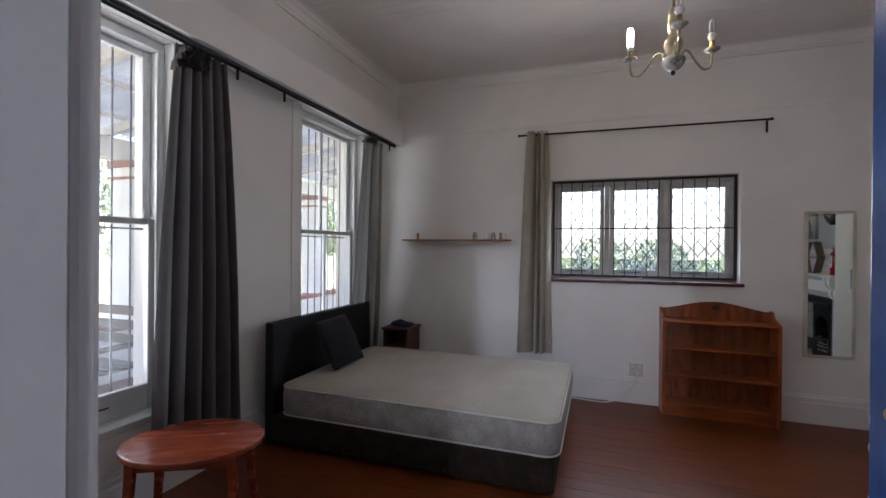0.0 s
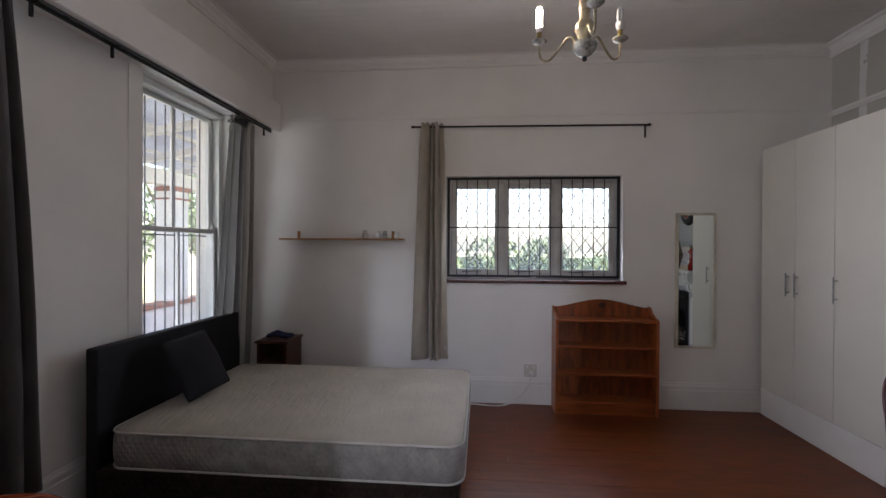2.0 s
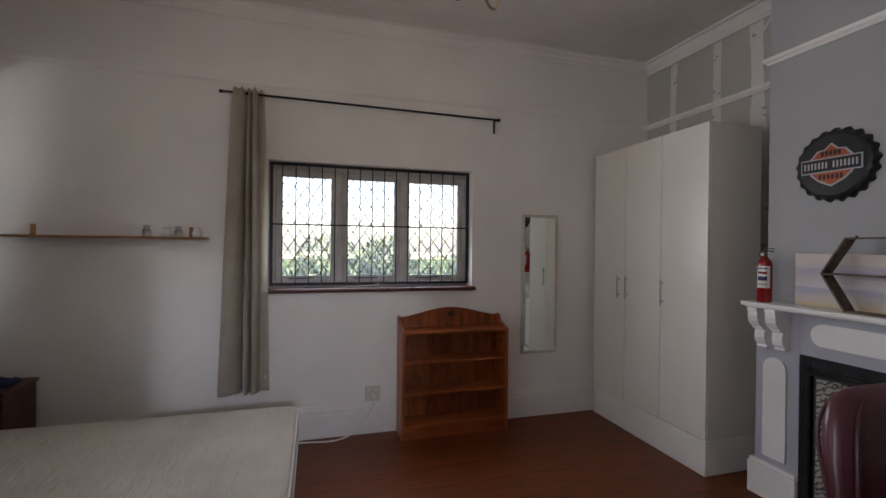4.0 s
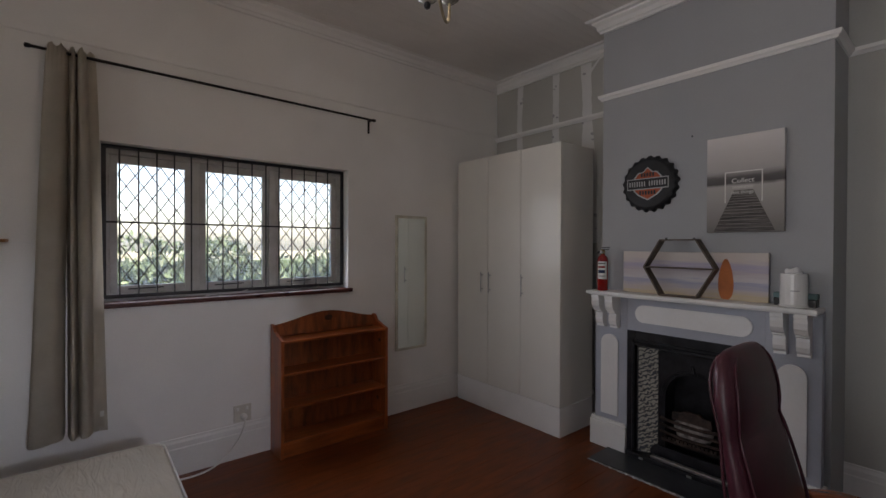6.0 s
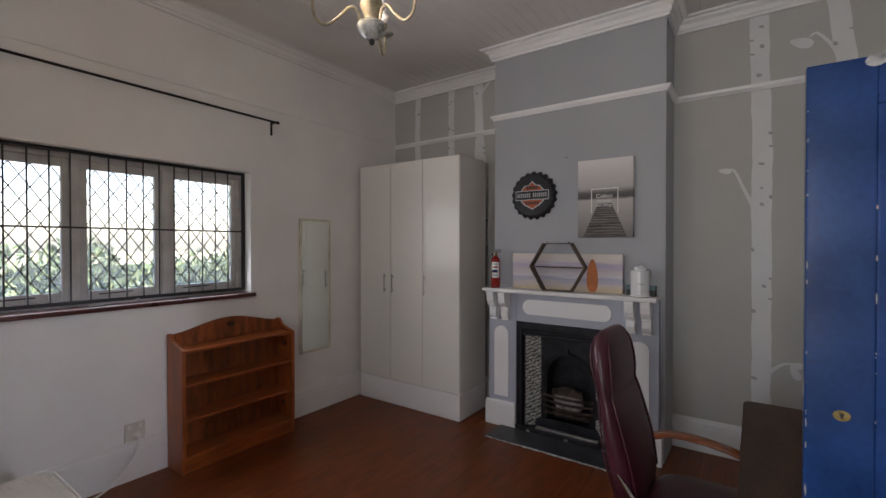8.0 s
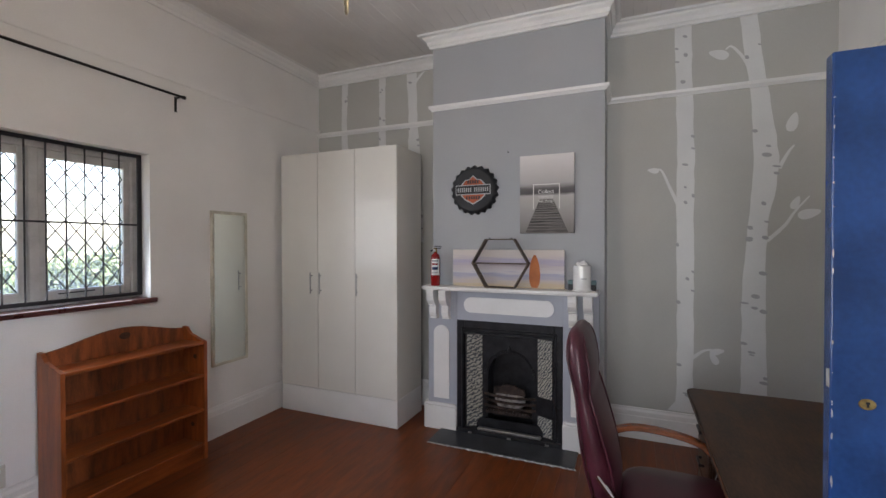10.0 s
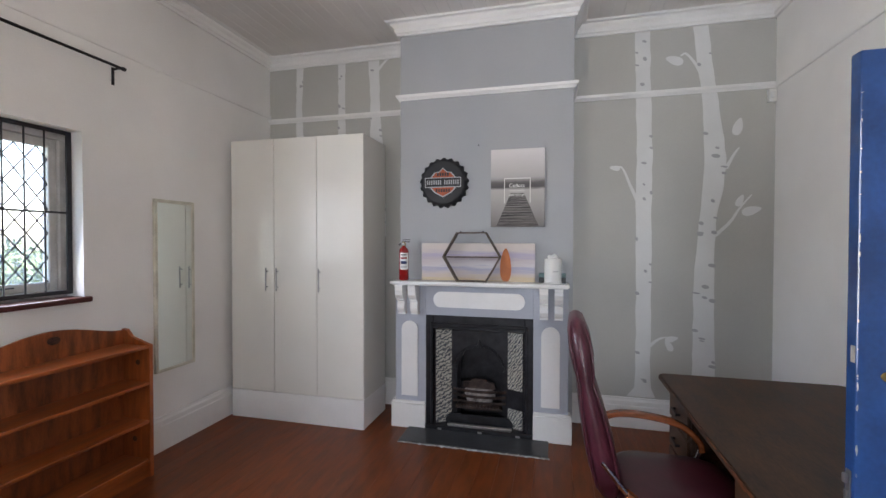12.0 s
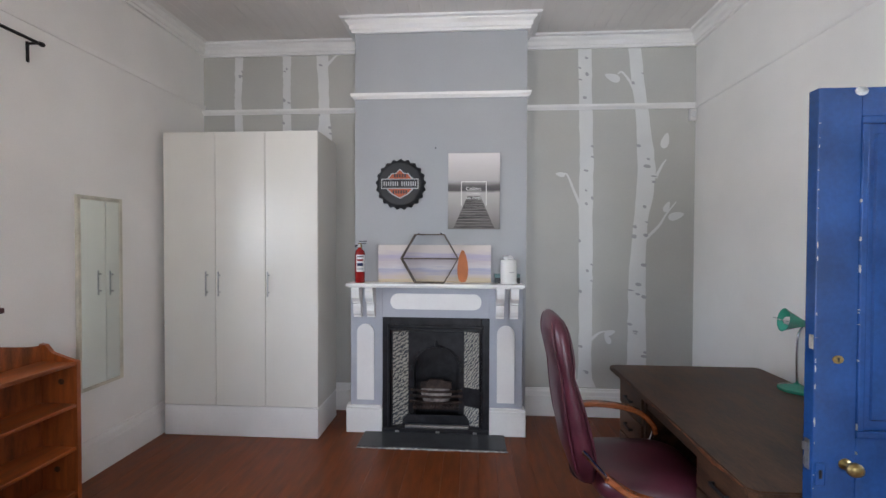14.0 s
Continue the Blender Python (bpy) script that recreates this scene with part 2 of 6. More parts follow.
def clear_glass(name, tint=(1, 1, 1), bloom=0.0):
    m = bpy.data.materials.new(name)
    m.use_nodes = True
    n, ln = m.node_tree.nodes, m.node_tree.links
    n.remove(n["Principled BSDF"])
    t, g, mix, lw, pw, sc = (n.new("ShaderNode" + k) for k in ("BsdfTransparent", "BsdfGlossy", "MixShader", "LayerWeight", "Math", "Math"))
    t.inputs[0].default_value = (*tint, 1)
    g.inputs["Roughness"].default_value = 0.02
    lw.inputs[0].default_value = 0.5
    pw.operation, sc.operation = "POWER", "MULTIPLY_ADD"
    pw.inputs[1].default_value, sc.inputs[1].default_value, sc.inputs[2].default_value = 5.0, 0.9, 0.04
    ln.new(lw.outputs["Facing"], pw.inputs[0])
    ln.new(pw.outputs[0], sc.inputs[0])
    ln.new(sc.outputs[0], mix.inputs[0])
    ln.new(t.outputs[0], mix.inputs[1])
    ln.new(g.outputs[0], mix.inputs[2])
    last = mix
    if bloom:
        d, last = n.new("ShaderNodeBsdfTranslucent"), n.new("ShaderNodeMixShader")
        d.inputs[0].default_value, last.inputs[0].default_value = (0.8, 0.82, 0.84, 1), bloom
        ln.new(mix.outputs[0], last.inputs[1])
        ln.new(d.outputs[0], last.inputs[2])
    ln.new(last.outputs[0], n["Material Output"].inputs[0])
    return m


# pale translucent share in the glass stands in for bloom from outdoors
GLASS = clear_glass("window_glass", (0.96, 0.98, 0.97), 0.03)
BLOOM_GLASS = clear_glass("bloom_leaded_glass", (0.96, 0.98, 0.97), 0.11)
MIRROR = shade("mirror_silver", (0.70, 0.735, 0.695), 0.03, metal=1.0, vary=0.0, bump=0)
MIRROR.node_tree.nodes["Principled BSDF"].inputs["Roughness"].default_value = 0.02
for link in list(MIRROR.node_tree.nodes["Principled BSDF"].inputs["Roughness"].links):
    MIRROR.node_tree.links.remove(link)


def glow(name, colour, strength):
    m = bpy.data.materials.new(name)
    m.use_nodes = True
    b = m.node_tree.nodes["Principled BSDF"]
    b.inputs["Base Color"].default_value = (*colour, 1)
    b.inputs["Emission Color"].default_value, b.inputs["Emission Strength"].default_value = (*colour, 1), strength
    return m


BULB_ON = glow("lit_bulb", (1.0, 0.86, 0.68), 45)


def ramp_paint(name, axis, stops, blotch=0.08, scale=5.0, rough=0.6):
    """A printed or painted picture: colour bands along one object axis, with brushy variation."""
    m = bpy.data.materials.new(name)
    m.use_nodes = True
    n, ln = m.node_tree.nodes, m.node_tree.links
    b = n["Principled BSDF"]
    tc, sep, no, ma, r = (n.new("ShaderNode" + k) for k in ("TexCoord", "SeparateXYZ", "TexNoise", "Math", "ValToRGB"))
    mp = n.new("ShaderNodeMapping")
    mp.inputs["Scale"].default_value = (1, 1, 4)
    no.inputs["Scale"].default_value, no.inputs["Detail"].default_value = scale, 5
    ln.new(tc.outputs["Generated"], sep.inputs[0])
    ln.new(tc.outputs["Generated"], mp.inputs[0])
    ln.new(mp.outputs[0], no.inputs["Vector"])
    ma.operation = "MULTIPLY_ADD"
    ma.inputs[1].default_value = blotch
    ln.new(no.outputs["Fac"], ma.inputs[0])
    ln.new(sep.outputs[axis], ma.inputs[2])
    ln.new(ma.outputs[0], r.inputs[0])
    e = r.color_ramp.elements
    while len(e) < len(stops):
        e.new(0.5)
    for k, (p, c) in enumerate(stops):
        e[k].position, e[k].color = p, (*c, 1)
    ln.new(r.outputs[0], b.inputs["Base Color"])
    b.inputs["Roughness"].default_value = rough
    return m


# ---- building helpers ----
def thing(name, base, label, category, group="", kind="", turn=0.0):
    ob = new(name)
    ob.empty_display_size = 0.1
    ob.matrix_world = pose(*base, 0, 0, turn)
    return tagged(ob, label, category, group, kind)


def part(name, bm, material, parent=None, label="", smooth=False):
    """Links a bmesh, in the parent's own space, as one mesh under it."""
    me = bpy.data.meshes.new(name)
    bmesh.ops.recalc_face_normals(bm, faces=bm.faces)
    bm.to_mesh(me)
    bm.free()
    if smooth:
        for p in me.polygons:
            p.use_smooth = True
    me.materials.append(material)
    ob = new(name, me)
    if parent is not None:
        ob.parent = parent
    return tagged(ob, label) if label else ob


def structure(name, bm, material, label, category, smooth=False):
    return tagged(part(name, bm, material, None, "", smooth), label, category, kind="structure")


def box(bm, x0, x1, y0, y1, z0, z1, bevel=0.0, seg=1):
    made = bmesh.ops.create_cube(bm, size=1, matrix=Matrix.Translation(((x0 + x1) / 2, (y0 + y1) / 2, (z0 + z1) / 2)) @ Matrix.Diagonal((abs(x1 - x0), abs(y1 - y0), abs(z1 - z0), 1)))
    if bevel:
        vs = made["verts"]
        es = list({e for v in vs for e in v.link_edges})
        bmesh.ops.bevel(bm, geom=es, offset=bevel, segments=seg, affect="EDGES", profile=0.6)
    return bm


def B(*a, **k):
    return box(bmesh.new(), *a, **k)


def boxes(*rows, bevel=0.0):
    bm = bmesh.new()
    for r in rows:
        box(bm, *r, bevel=bevel)
    return bm


def loft(bm, rings, closed=True, caps=True):
    """Skins rings of equally many points."""
    vs = [[bm.verts.new(p) for p in r] for r in rings]
    k = len(rings[0])
    for a, b in zip(vs, vs[1:]):
        for i in range(k if closed else k - 1):
            bm.faces.new((a[i], a[(i + 1) % k], b[(i + 1) % k], b[i]))
    if caps and closed:
        bm.faces.new(vs[0][::-1])
        bm.faces.new(vs[-1])
    return bm


def tube(bm, pts, r, k=8, caps=True):
    """A round bar through points; r may be a list."""
    pts = [Vector(p) for p in pts]
    rs = r if isinstance(r, (list, tuple)) else [r] * len(pts)
    rings, side = [], None
    for i, p in enumerate(pts):
        d = (pts[min(i + 1, len(pts) - 1)] - pts[max(i - 1, 0)]).normalized()
        if side is None:
            side = d.orthogonal().normalized()
        side = (side - d * side.dot(d)).normalized()
        up = d.cross(side)
        rings.append([p + rs[i] * (math.cos(a) * side + math.sin(a) * up) for a in (2 * math.pi * j / k for j in range(k))])
    return loft(bm, rings, True, caps)


def lathe(bm, profile, cx=0.0, cy=0.0, k=16, caps=True):
    return loft(bm, [[(cx + r * math.cos(2 * math.pi * j / k), cy + r * math.sin(2 * math.pi * j / k), z) for j in range(k)] for r, z in profile], True, caps)


def prism(bm, outline, axis, a, b):
    """Pushes a flat outline of (u, v) along x, y or z from a to b."""
    def at(u, v, w):
        return {"x": (w, u, v), "y": (u, w, v), "z": (u, v, w)}[axis]
    lo = [bm.verts.new(at(u, v, a)) for u, v in outline]
    hi = [bm.verts.new(at(u, v, b)) for u, v in outline]
    bm.faces.new(lo)
    bm.faces.new(hi[::-1])
    for i in range(len(outline)):
        j = (i + 1) % len(outline)
        bm.faces.new((lo[i], hi[i], hi[j], lo[j]))
    return bm


def bend(ctrl, steps=8):
    """A smooth curve through control points."""
    p = [Vector(c) for c in ctrl]
    p = [2 * p[0] - p[1]] + p + [2 * p[-1] - p[-2]]
    out = []
    for i in range(1, len(p) - 2):
        for s in range(steps):
            t = s / steps
            out.append(0.5 * ((2 * p[i]) + (p[i + 1] - p[i - 1]) * t + (2 * p[i - 1] - 5 * p[i] + 4 * p[i + 1] - p[i + 2]) * t * t + (3 * p[i] - p[i - 1] - 3 * p[i + 1] + p[i + 2]) * t ** 3))
    return out + [p[-2]]


def holed(axis, at0, at1, lo, hi, z0, z1, holes):
    """A wall along x or y (its thickness at0..at1) with rectangular openings (lo, hi, z0, z1) through it."""
    bm = bmesh.new()
    cuts = sorted({lo, hi, *[h[0] for h in holes], *[h[1] for h in holes]})
    for a, b in zip(cuts, cuts[1:]):
        gaps = sorted((h[2], h[3]) for h in holes if h[0] <= a and h[1] >= b)
        z = z0
        for g0, g1 in gaps + [(z1, z1)]:
            if g0 > z:
                if axis == "x":
                    box(bm, a, b, at0, at1, z, g0)
                else:
                    box(bm, at0, at1, a, b, z, g0)
            z = max(z, g1)
    bmesh.ops.remove_doubles(bm, verts=bm.verts, dist=0.0005)
    return bm


# ---- shell of the room ----
floor_bed = structure("floor", B(WEST - 0.3, EAST + 0.3, SOUTH - 0.36, NORTH + 0.3, -0.16, -0.022), FLOOR_GAP, "red-brown stained pine board floor", "floor")
structure("wall_north", holed("x", NORTH, NORTH + 0.34, WEST - 0.34, EAST + 0.34, -0.16, TOP + 0.1, [(-0.25, 1.445, 1.20, 2.22)]), WHITE_WALL, "white painted plaster wall with a casement window", "wall")
structure("wall_west", holed("y", WEST - 0.34, WEST, SOUTH - 0.36, NORTH, -0.16, 2.80, [(1.19, 2.28, 0.47, 2.77), (3.535, 4.625, 0.47, 2.77)]), WHITE_WALL, "white painted plaster wall with two tall sash windows", "wall")
structure("wall_west_upper", B(WEST - 0.34, -2.03, SOUTH - 0.36, NORTH, 2.80, TOP + 0.1), WHITE_WALL, "white painted wall above the window recess", "wall")
structure("wall_east", B(EAST, EAST + 0.34, SOUTH - 0.36, NORTH, -0.16, TOP + 0.1), ALCOVE_WALL, "pale grey painted plaster alcove wall", "wall")
structure("wall_south", holed("x", SOUTH - 0.34, SOUTH, WEST, EAST, -0.16, TOP + 0.1, [(-0.235, 0.765, -0.16, 2.10)]), WHITE_WALL, "white painted plaster wall with a doorway", "wall")
structure("chimney_breast", holed("y", BREAST, EAST - 0.002, BREAST_S, BREAST_N, -0.02, TOP + 0.05, [(2.34, 3.13, -0.02, 0.90)]), GREY_WALL, "grey painted chimney breast over the fireplace", "chimney breast")
structure("pelmet_wall_box", B(-2.0, -1.945, SOUTH, NORTH, 2.69, 2.965, bevel=0.004), WHITE_WALL, "white boxed pelmet above the sash windows", "pelmet")
structure("pelmet_soffit", B(WEST, -2.0, SOUTH, NORTH, 2.775, 2.80), WHITE_WALL, "white soffit behind the pelmet", "soffit")

bm = bmesh.new()
y = SOUTH - 0.02
while y < NORTH:
    y1 = min(y + 0.095, NORTH + 0.01)
    prism(bm, [(y, TOP - 0.003), (y + 0.0015, TOP - 0.004), (y1 - 0.003, TOP - 0.004), (y1 - 0.0015, TOP - 0.003), (y1 - 0.003, TOP + 0.02), (y, TOP + 0.02)], "x", WEST, EAST)
    y += 0.095
structure("ceiling", bm, CEIL_PAINT, "off-white painted tongue and groove board ceiling", "ceiling")
structure("roof_slab", B(WEST - 0.34, EAST + 0.34, SOUTH - 0.36, NORTH + 0.34, TOP + 0.1, TOP + 0.2), CEIL_PAINT, "plain slab above the ceiling", "roof")


def moulding(name, profile, run, material, label, category):
    """A moulding of (out, up) profile along corner points in plan; the room lies to the left of the run."""
    pts = [Vector((x, y)) for x, y in run]
    rings = []
    for i, p in enumerate(pts):
        d0 = (p - pts[i - 1]).normalized() if i else (pts[1] - p).normalized()
        d1 = (pts[i + 1] - p).normalized() if i < len(pts) - 1 else d0
        n0, n1 = Vector((-d0.y, d0.x)), Vector((-d1.y, d1.x))
        m = (n0 + n1).normalized()
        m = m / max(0.3, m.dot(n0))
        rings.append([(p.x + m.x * o, p.y + m.y * o, z) for o, z in profile])
    return structure(name, loft(bmesh.new(), rings), material, label, category)


def cornice(z):
    return [(0.0, z), (0.022, z), (0.026, z + 0.018), (0.036, z + 0.024), (0.042, z + 0.055), (0.066, z + 0.075), (0.07, z + 0.088), (0.10, z + 0.090), (0.108, TOP - 0.004), (0.0, TOP - 0.004)]


def rail(z):
    return [(0.0, z), (0.012, z), (0.018, z + 0.012), (0.03, z + 0.022), (0.034, z + 0.042), (0.0, z + 0.046)]


def skirting(h):
    return [(0.0, 0.0), (0.024, 0.0), (0.024, h - 0.07), (0.020, h - 0.062), (0.020, h - 0.03), (0.012, h - 0.014), (0.010, h), (0.0, h)]


EAST_RUN = [(EAST, SOUTH), (EAST, BREAST_S), (BREAST, BREAST_S), (BREAST, BREAST_N), (EAST, BREAST_N), (EAST, NORTH)]
moulding("cornice_east", cornice(3.272), EAST_RUN, WHITE_TRIM, "white stepped plaster cornice", "cornice")
moulding("cornice_north", cornice(3.285), [(EAST, NORTH), (-2.03, NORTH)], WHITE_WALL, "white stepped plaster cornice", "cornice")
moulding("cornice_west", cornice(3.285), [(-2.03, NORTH), (-2.03, SOUTH)], WHITE_WALL, "white stepped plaster cornice", "cornice")
moulding("cornice_south", cornice(3.272), [(-2.03, SOUTH), (EAST, SOUTH)], WHITE_WALL, "white stepped plaster cornice", "cornice")
moulding("picture_rail_east", rail(2.735), EAST_RUN, WHITE_TRIM, "white painted picture rail", "picture rail")
moulding("picture_rail_north", [(0, 2.79), (0.008, 2.79), (0.012, 2.80), (0.016, 2.825), (0, 2.83)], [(EAST, NORTH), (-1.945, NORTH)], WHITE_WALL, "white painted picture rail", "picture rail")
moulding("picture_rail_south", [(0, 2.735), (0.008, 2.735), (0.012, 2.745), (0.016, 2.775), (0, 2.78)], [(-1.945, SOUTH), (EAST, SOUTH)], WHITE_WALL, "white painted picture rail", "picture rail")
moulding("baseboard_north", skirting(0.25), [(EAST, NORTH), (WEST, NORTH)], WHITE_TRIM, "tall white moulded skirting board", "baseboard")
moulding("baseboard_west", skirting(0.25), [(WEST, NORTH), (WEST, SOUTH)], WHITE_TRIM, "tall white moulded skirting board", "baseboard")
moulding("baseboard_south", skirting(0.25), [(0.85, SOUTH), (EAST, SOUTH)], WHITE_TRIM, "tall white moulded skirting board", "baseboard")
moulding("baseboard_south", skirting(0.25), [(WEST, SOUTH), (-0.29, SOUTH)], WHITE_TRIM, "tall white moulded skirting board", "baseboard")
moulding("baseboard_east", skirting(0.25), [(EAST, SOUTH), (EAST, BREAST_S)], WHITE_TRIM, "tall white moulded skirting board", "baseboard")
moulding("baseboard_east", skirting(0.25), [(EAST, BREAST_N), (EAST, NORTH)], WHITE_TRIM, "tall white moulded skirting board", "baseboard")

# door frame and a plain hall behind it
door_frame = thing("door_frame", (0.28, SOUTH, 0), "white painted timber door frame with architrave", "door frame", kind="structure")
door_frame["kind"] = "structure"
for x0, x1 in ((-0.235, -0.219), (0.749, 0.765)):
    part("jamb", B(x0 - 0.28, x1 - 0.28, -0.34, 0.0, 0.0, 2.085, bevel=0.003), WHITE_TRIM, door_frame)
part("door_stop", B(-0.499, -0.484, -0.24, -0.14, 0.0, 2.085, bevel=0.005, seg=2), WHITE_TRIM, door_frame)
part("head", B(-0.515, 0.485, -0.34, 0.0, 2.085, 2.10, bevel=0.003), WHITE_TRIM, door_frame)
for x0, x1 in ((-0.32, -0.223), (0.770, 0.865)):
    part("architrave", B(x0 - 0.28, x1 - 0.28, 0.002, 0.03, 0.0, 2.19, bevel=0.008, seg=2), WHITE_TRIM, door_frame)
part("architrave", B(-0.60, 0.585, 0.002, 0.028, 2.095, 2.19, bevel=0.008, seg=2), WHITE_TRIM, door_frame)
structure("hall_floor", B(-1.6, 2.2, -2.9, SOUTH - 0.34, -0.14, -0.004), BOARD_DARK, "plain wooden hall floor", "floor")
structure("hall_wall", boxes((-1.7, -1.6, -2.9, SOUTH - 0.34, -0.1, 3.2), (2.2, 2.3, -2.9, SOUTH - 0.34, -0.1, 3.2)), WHITE_WALL, "plain white hall walls", "wall")
# the high opening is made up, cut only to hold the added hall lamp
structure("hall_wall_end", holed("x", -3.0, -2.9, -1.7, 2.3, -0.1, 3.2, [(0.08, 0.76, 2.16, 2.64)]), WHITE_WALL, "plain white unseen hall end wall with an opening added for the lamp", "wall")
structure("hall_ceiling", B(-1.7, 2.3, -3.0, SOUTH - 0.34, 3.2, 3.3), CEIL_PAINT, "plain hall ceiling", "ceiling")


# ---- door ----
door = thing("door_1", (0.737, 0.512, 0), "open blue gloss-painted panelled timber door with chipped edges", "door", kind="structure")
W_LEAF = 0.862
for y0, y1 in ((0.0, 0.13), (W_LEAF - 0.128, W_LEAF)):
    part("stile", B(0, 0.042, y0, y1, 0.008, 2.045, bevel=0.004, seg=2), BLUE, door)
for z0, z1 in ((0.008, 0.24), (0.76, 0.955), (1.955, 2.045)):
    part("rail", B(0.001, 0.041, 0.13, W_LEAF - 0.128, z0, z1, bevel=0.002), BLUE, door)
part("muntin", B(0.001, 0.041, 0.40, 0.485, 0.955, 1.955, bevel=0.002), BLUE, door)
part("muntin", B(0.001, 0.041, 0.40, 0.485, 0.24, 0.76, bevel=0.002), BLUE, door)
for y0, y1 in ((0.13, 0.40), (0.485, W_LEAF - 0.128)):
    for z0, z1 in ((0.24, 0.76), (0.955, 1.955)):
        bm = B(0.014, 0.028, y0, y1, z0, z1)
        box(bm, 0.009, 0.033, y0 + 0.05, y1 - 0.05, z0 + 0.05, z1 - 0.05, bevel=0.004)
        panel = part("door_panel", bm, BLUE, door)
        bm = bmesh.new()
        for a, b, c, d in ((y0, y1, z0, z0 + 0.022), (y0, y1, z1 - 0.022, z1), (y0, y0 + 0.022, z0 + 0.022, z1 - 0.022), (y1 - 0.022, y1, z0 + 0.022, z1 - 0.022)):
            box(bm, -0.004, 0.014, a, b, c, d, bevel=0.005, seg=2)
        part("panel_moulding", bm, BLUE, panel)
lock = part("lock_plate", lathe(bmesh.new(), [(0.001, 0), (0.026, 0), (0.026, 0.002), (0.023, 0.0035), (0.001, 0.0035)], k=20), BRASS, door, "small oval brass lock plate")
lock.matrix_local = pose(0, W_LEAF - 0.07, 1.20, 0, -90, 0) @ Matrix.Diagonal((0.50, 0.64, 1, 1))
kh = part("keyhole", boxes((-0.012, 0.006, -0.0035, 0.0035, 0.0035, 0.0048), (0.002, 0.013, -0.006, 0.006, 0.0035, 0.0045)), BLACK_IRON, lock)
knob = part("door_knob", lathe(bmesh.new(), [(0.001, 0), (0.024, 0), (0.024, 0.004), (0.011, 0.008), (0.010, 0.028), (0.018, 0.034), (0.029, 0.044), (0.031, 0.056), (0.024, 0.068), (0.010, 0.073), (0.001, 0.074)], k=20), BRASS, door, "worn brass door knob", smooth=True)
knob.matrix_local = pose(0, 0.765, 0.872, 0, -90, 0) @ Matrix.Diagonal((0.70, 0.80, 0.72, 1))
kp = part("key_plate", B(-0.004, 0.0, 0.825, 0.856, 0.80, 0.875, bevel=0.003), BLUE, door)
part("keyhole", boxes((-0.0065, -0.004, 0.8365, 0.8445, 0.826, 0.852)), BLACK_IRON, kp)
part("latch_plate", B(0.012, 0.032, W_LEAF - 0.001, W_LEAF + 0.003, 0.845, 0.94, bevel=0.001), STEEL, door, "steel mortice latch plate")
part("latch_bolt", boxes((0.016, 0.028, W_LEAF + 0.003, W_LEAF + 0.014, 0.905, 0.93), (0.016, 0.028, W_LEAF + 0.003, W_LEAF + 0.009, 0.855, 0.885), bevel=0.002), STEEL, door)
rng = random.Random(4)
bm = bmesh.new()
for k in range(34):
    z = rng.choice((rng.uniform(0.05, 1.25), rng.uniform(0.5, 1.2), rng.uniform(0.1, 2.0)))
    h, w = 0.0015 + 0.016 * rng.random() ** 4, rng.uniform(0.0008, 0.0035)
    o = [(W_LEAF - 0.004 + w * math.cos(a) * rng.uniform(0.5, 1), z + h * math.sin(a) * rng.uniform(0.5, 1)) for a in (2 * math.pi * j / 7 for j in range(7))]
    prism(bm, o, "x", -0.0012, 0.003)
for k in range(16):
    z = rng.uniform(0.3, 1.95)
    h, w = 0.0015 + 0.02 * rng.random() ** 4, rng.uniform(0.0006, 0.0018)
    o = [(W_LEAF - 0.128 + w * math.cos(a) * rng.uniform(0.5, 1), z + h * math.sin(a) * rng.uniform(0.5, 1)) for a in (2 * math.pi * j / 7 for j in range(7))]
    prism(bm, o, "x", -0.0052, 0.002)
prism(bm, [(W_LEAF - 0.125 + 0.02 * math.cos(a), 2.033 + 0.0145 * math.sin(a)) for a in (2 * math.pi * j / 10 for j in range(10))], "x", -0.0012, 0.02)
part("paint_chips", bm, CHIP, door, "chips of pale undercoat showing through the blue")
part("bare_edge", B(0.004, 0.022, W_LEAF - 0.001, W_LEAF + 0.0012, 1.23, 1.275, bevel=0.001), shade("bare_grey_timber", (0.33, 0.32, 0.29), 0.8, vary=0.3, grain=30), door, "bare patch of timber on the door edge")
for z in (0.25, 1.05, 1.8):
    part("hinge", tube(bmesh.new(), [(0.046, -0.004, z), (0.046, -0.004, z + 0.1)], 0.007), STEEL, door)

# ---- north casement window ----
window_n = thing("window_1", (0.6, 5.1, 1.2), "three-light casement window with leaded diamond panes, weathered pale paint", "window", kind="structure")
for nm, r in (("frame_head", (-0.85, 0.845, -0.01, 0.09, 0.965, 1.02)), ("frame_sill", (-0.85, 0.845, -0.01, 0.09, 0.0, 0.045)),
              ("frame_jamb", (-0.85, -0.80, -0.01, 0.09, 0.045, 0.965)), ("frame_jamb", (0.80, 0.845, -0.01, 0.09, 0.045, 0.965)),
              ("mullion", (-0.325, -0.275, -0.012, 0.09, 0.045, 0.965)), ("mullion", (0.215, 0.265, -0.012, 0.09, 0.045, 0.965))):
    part(nm, B(*r, bevel=0.005), CASEMENT, window_n)
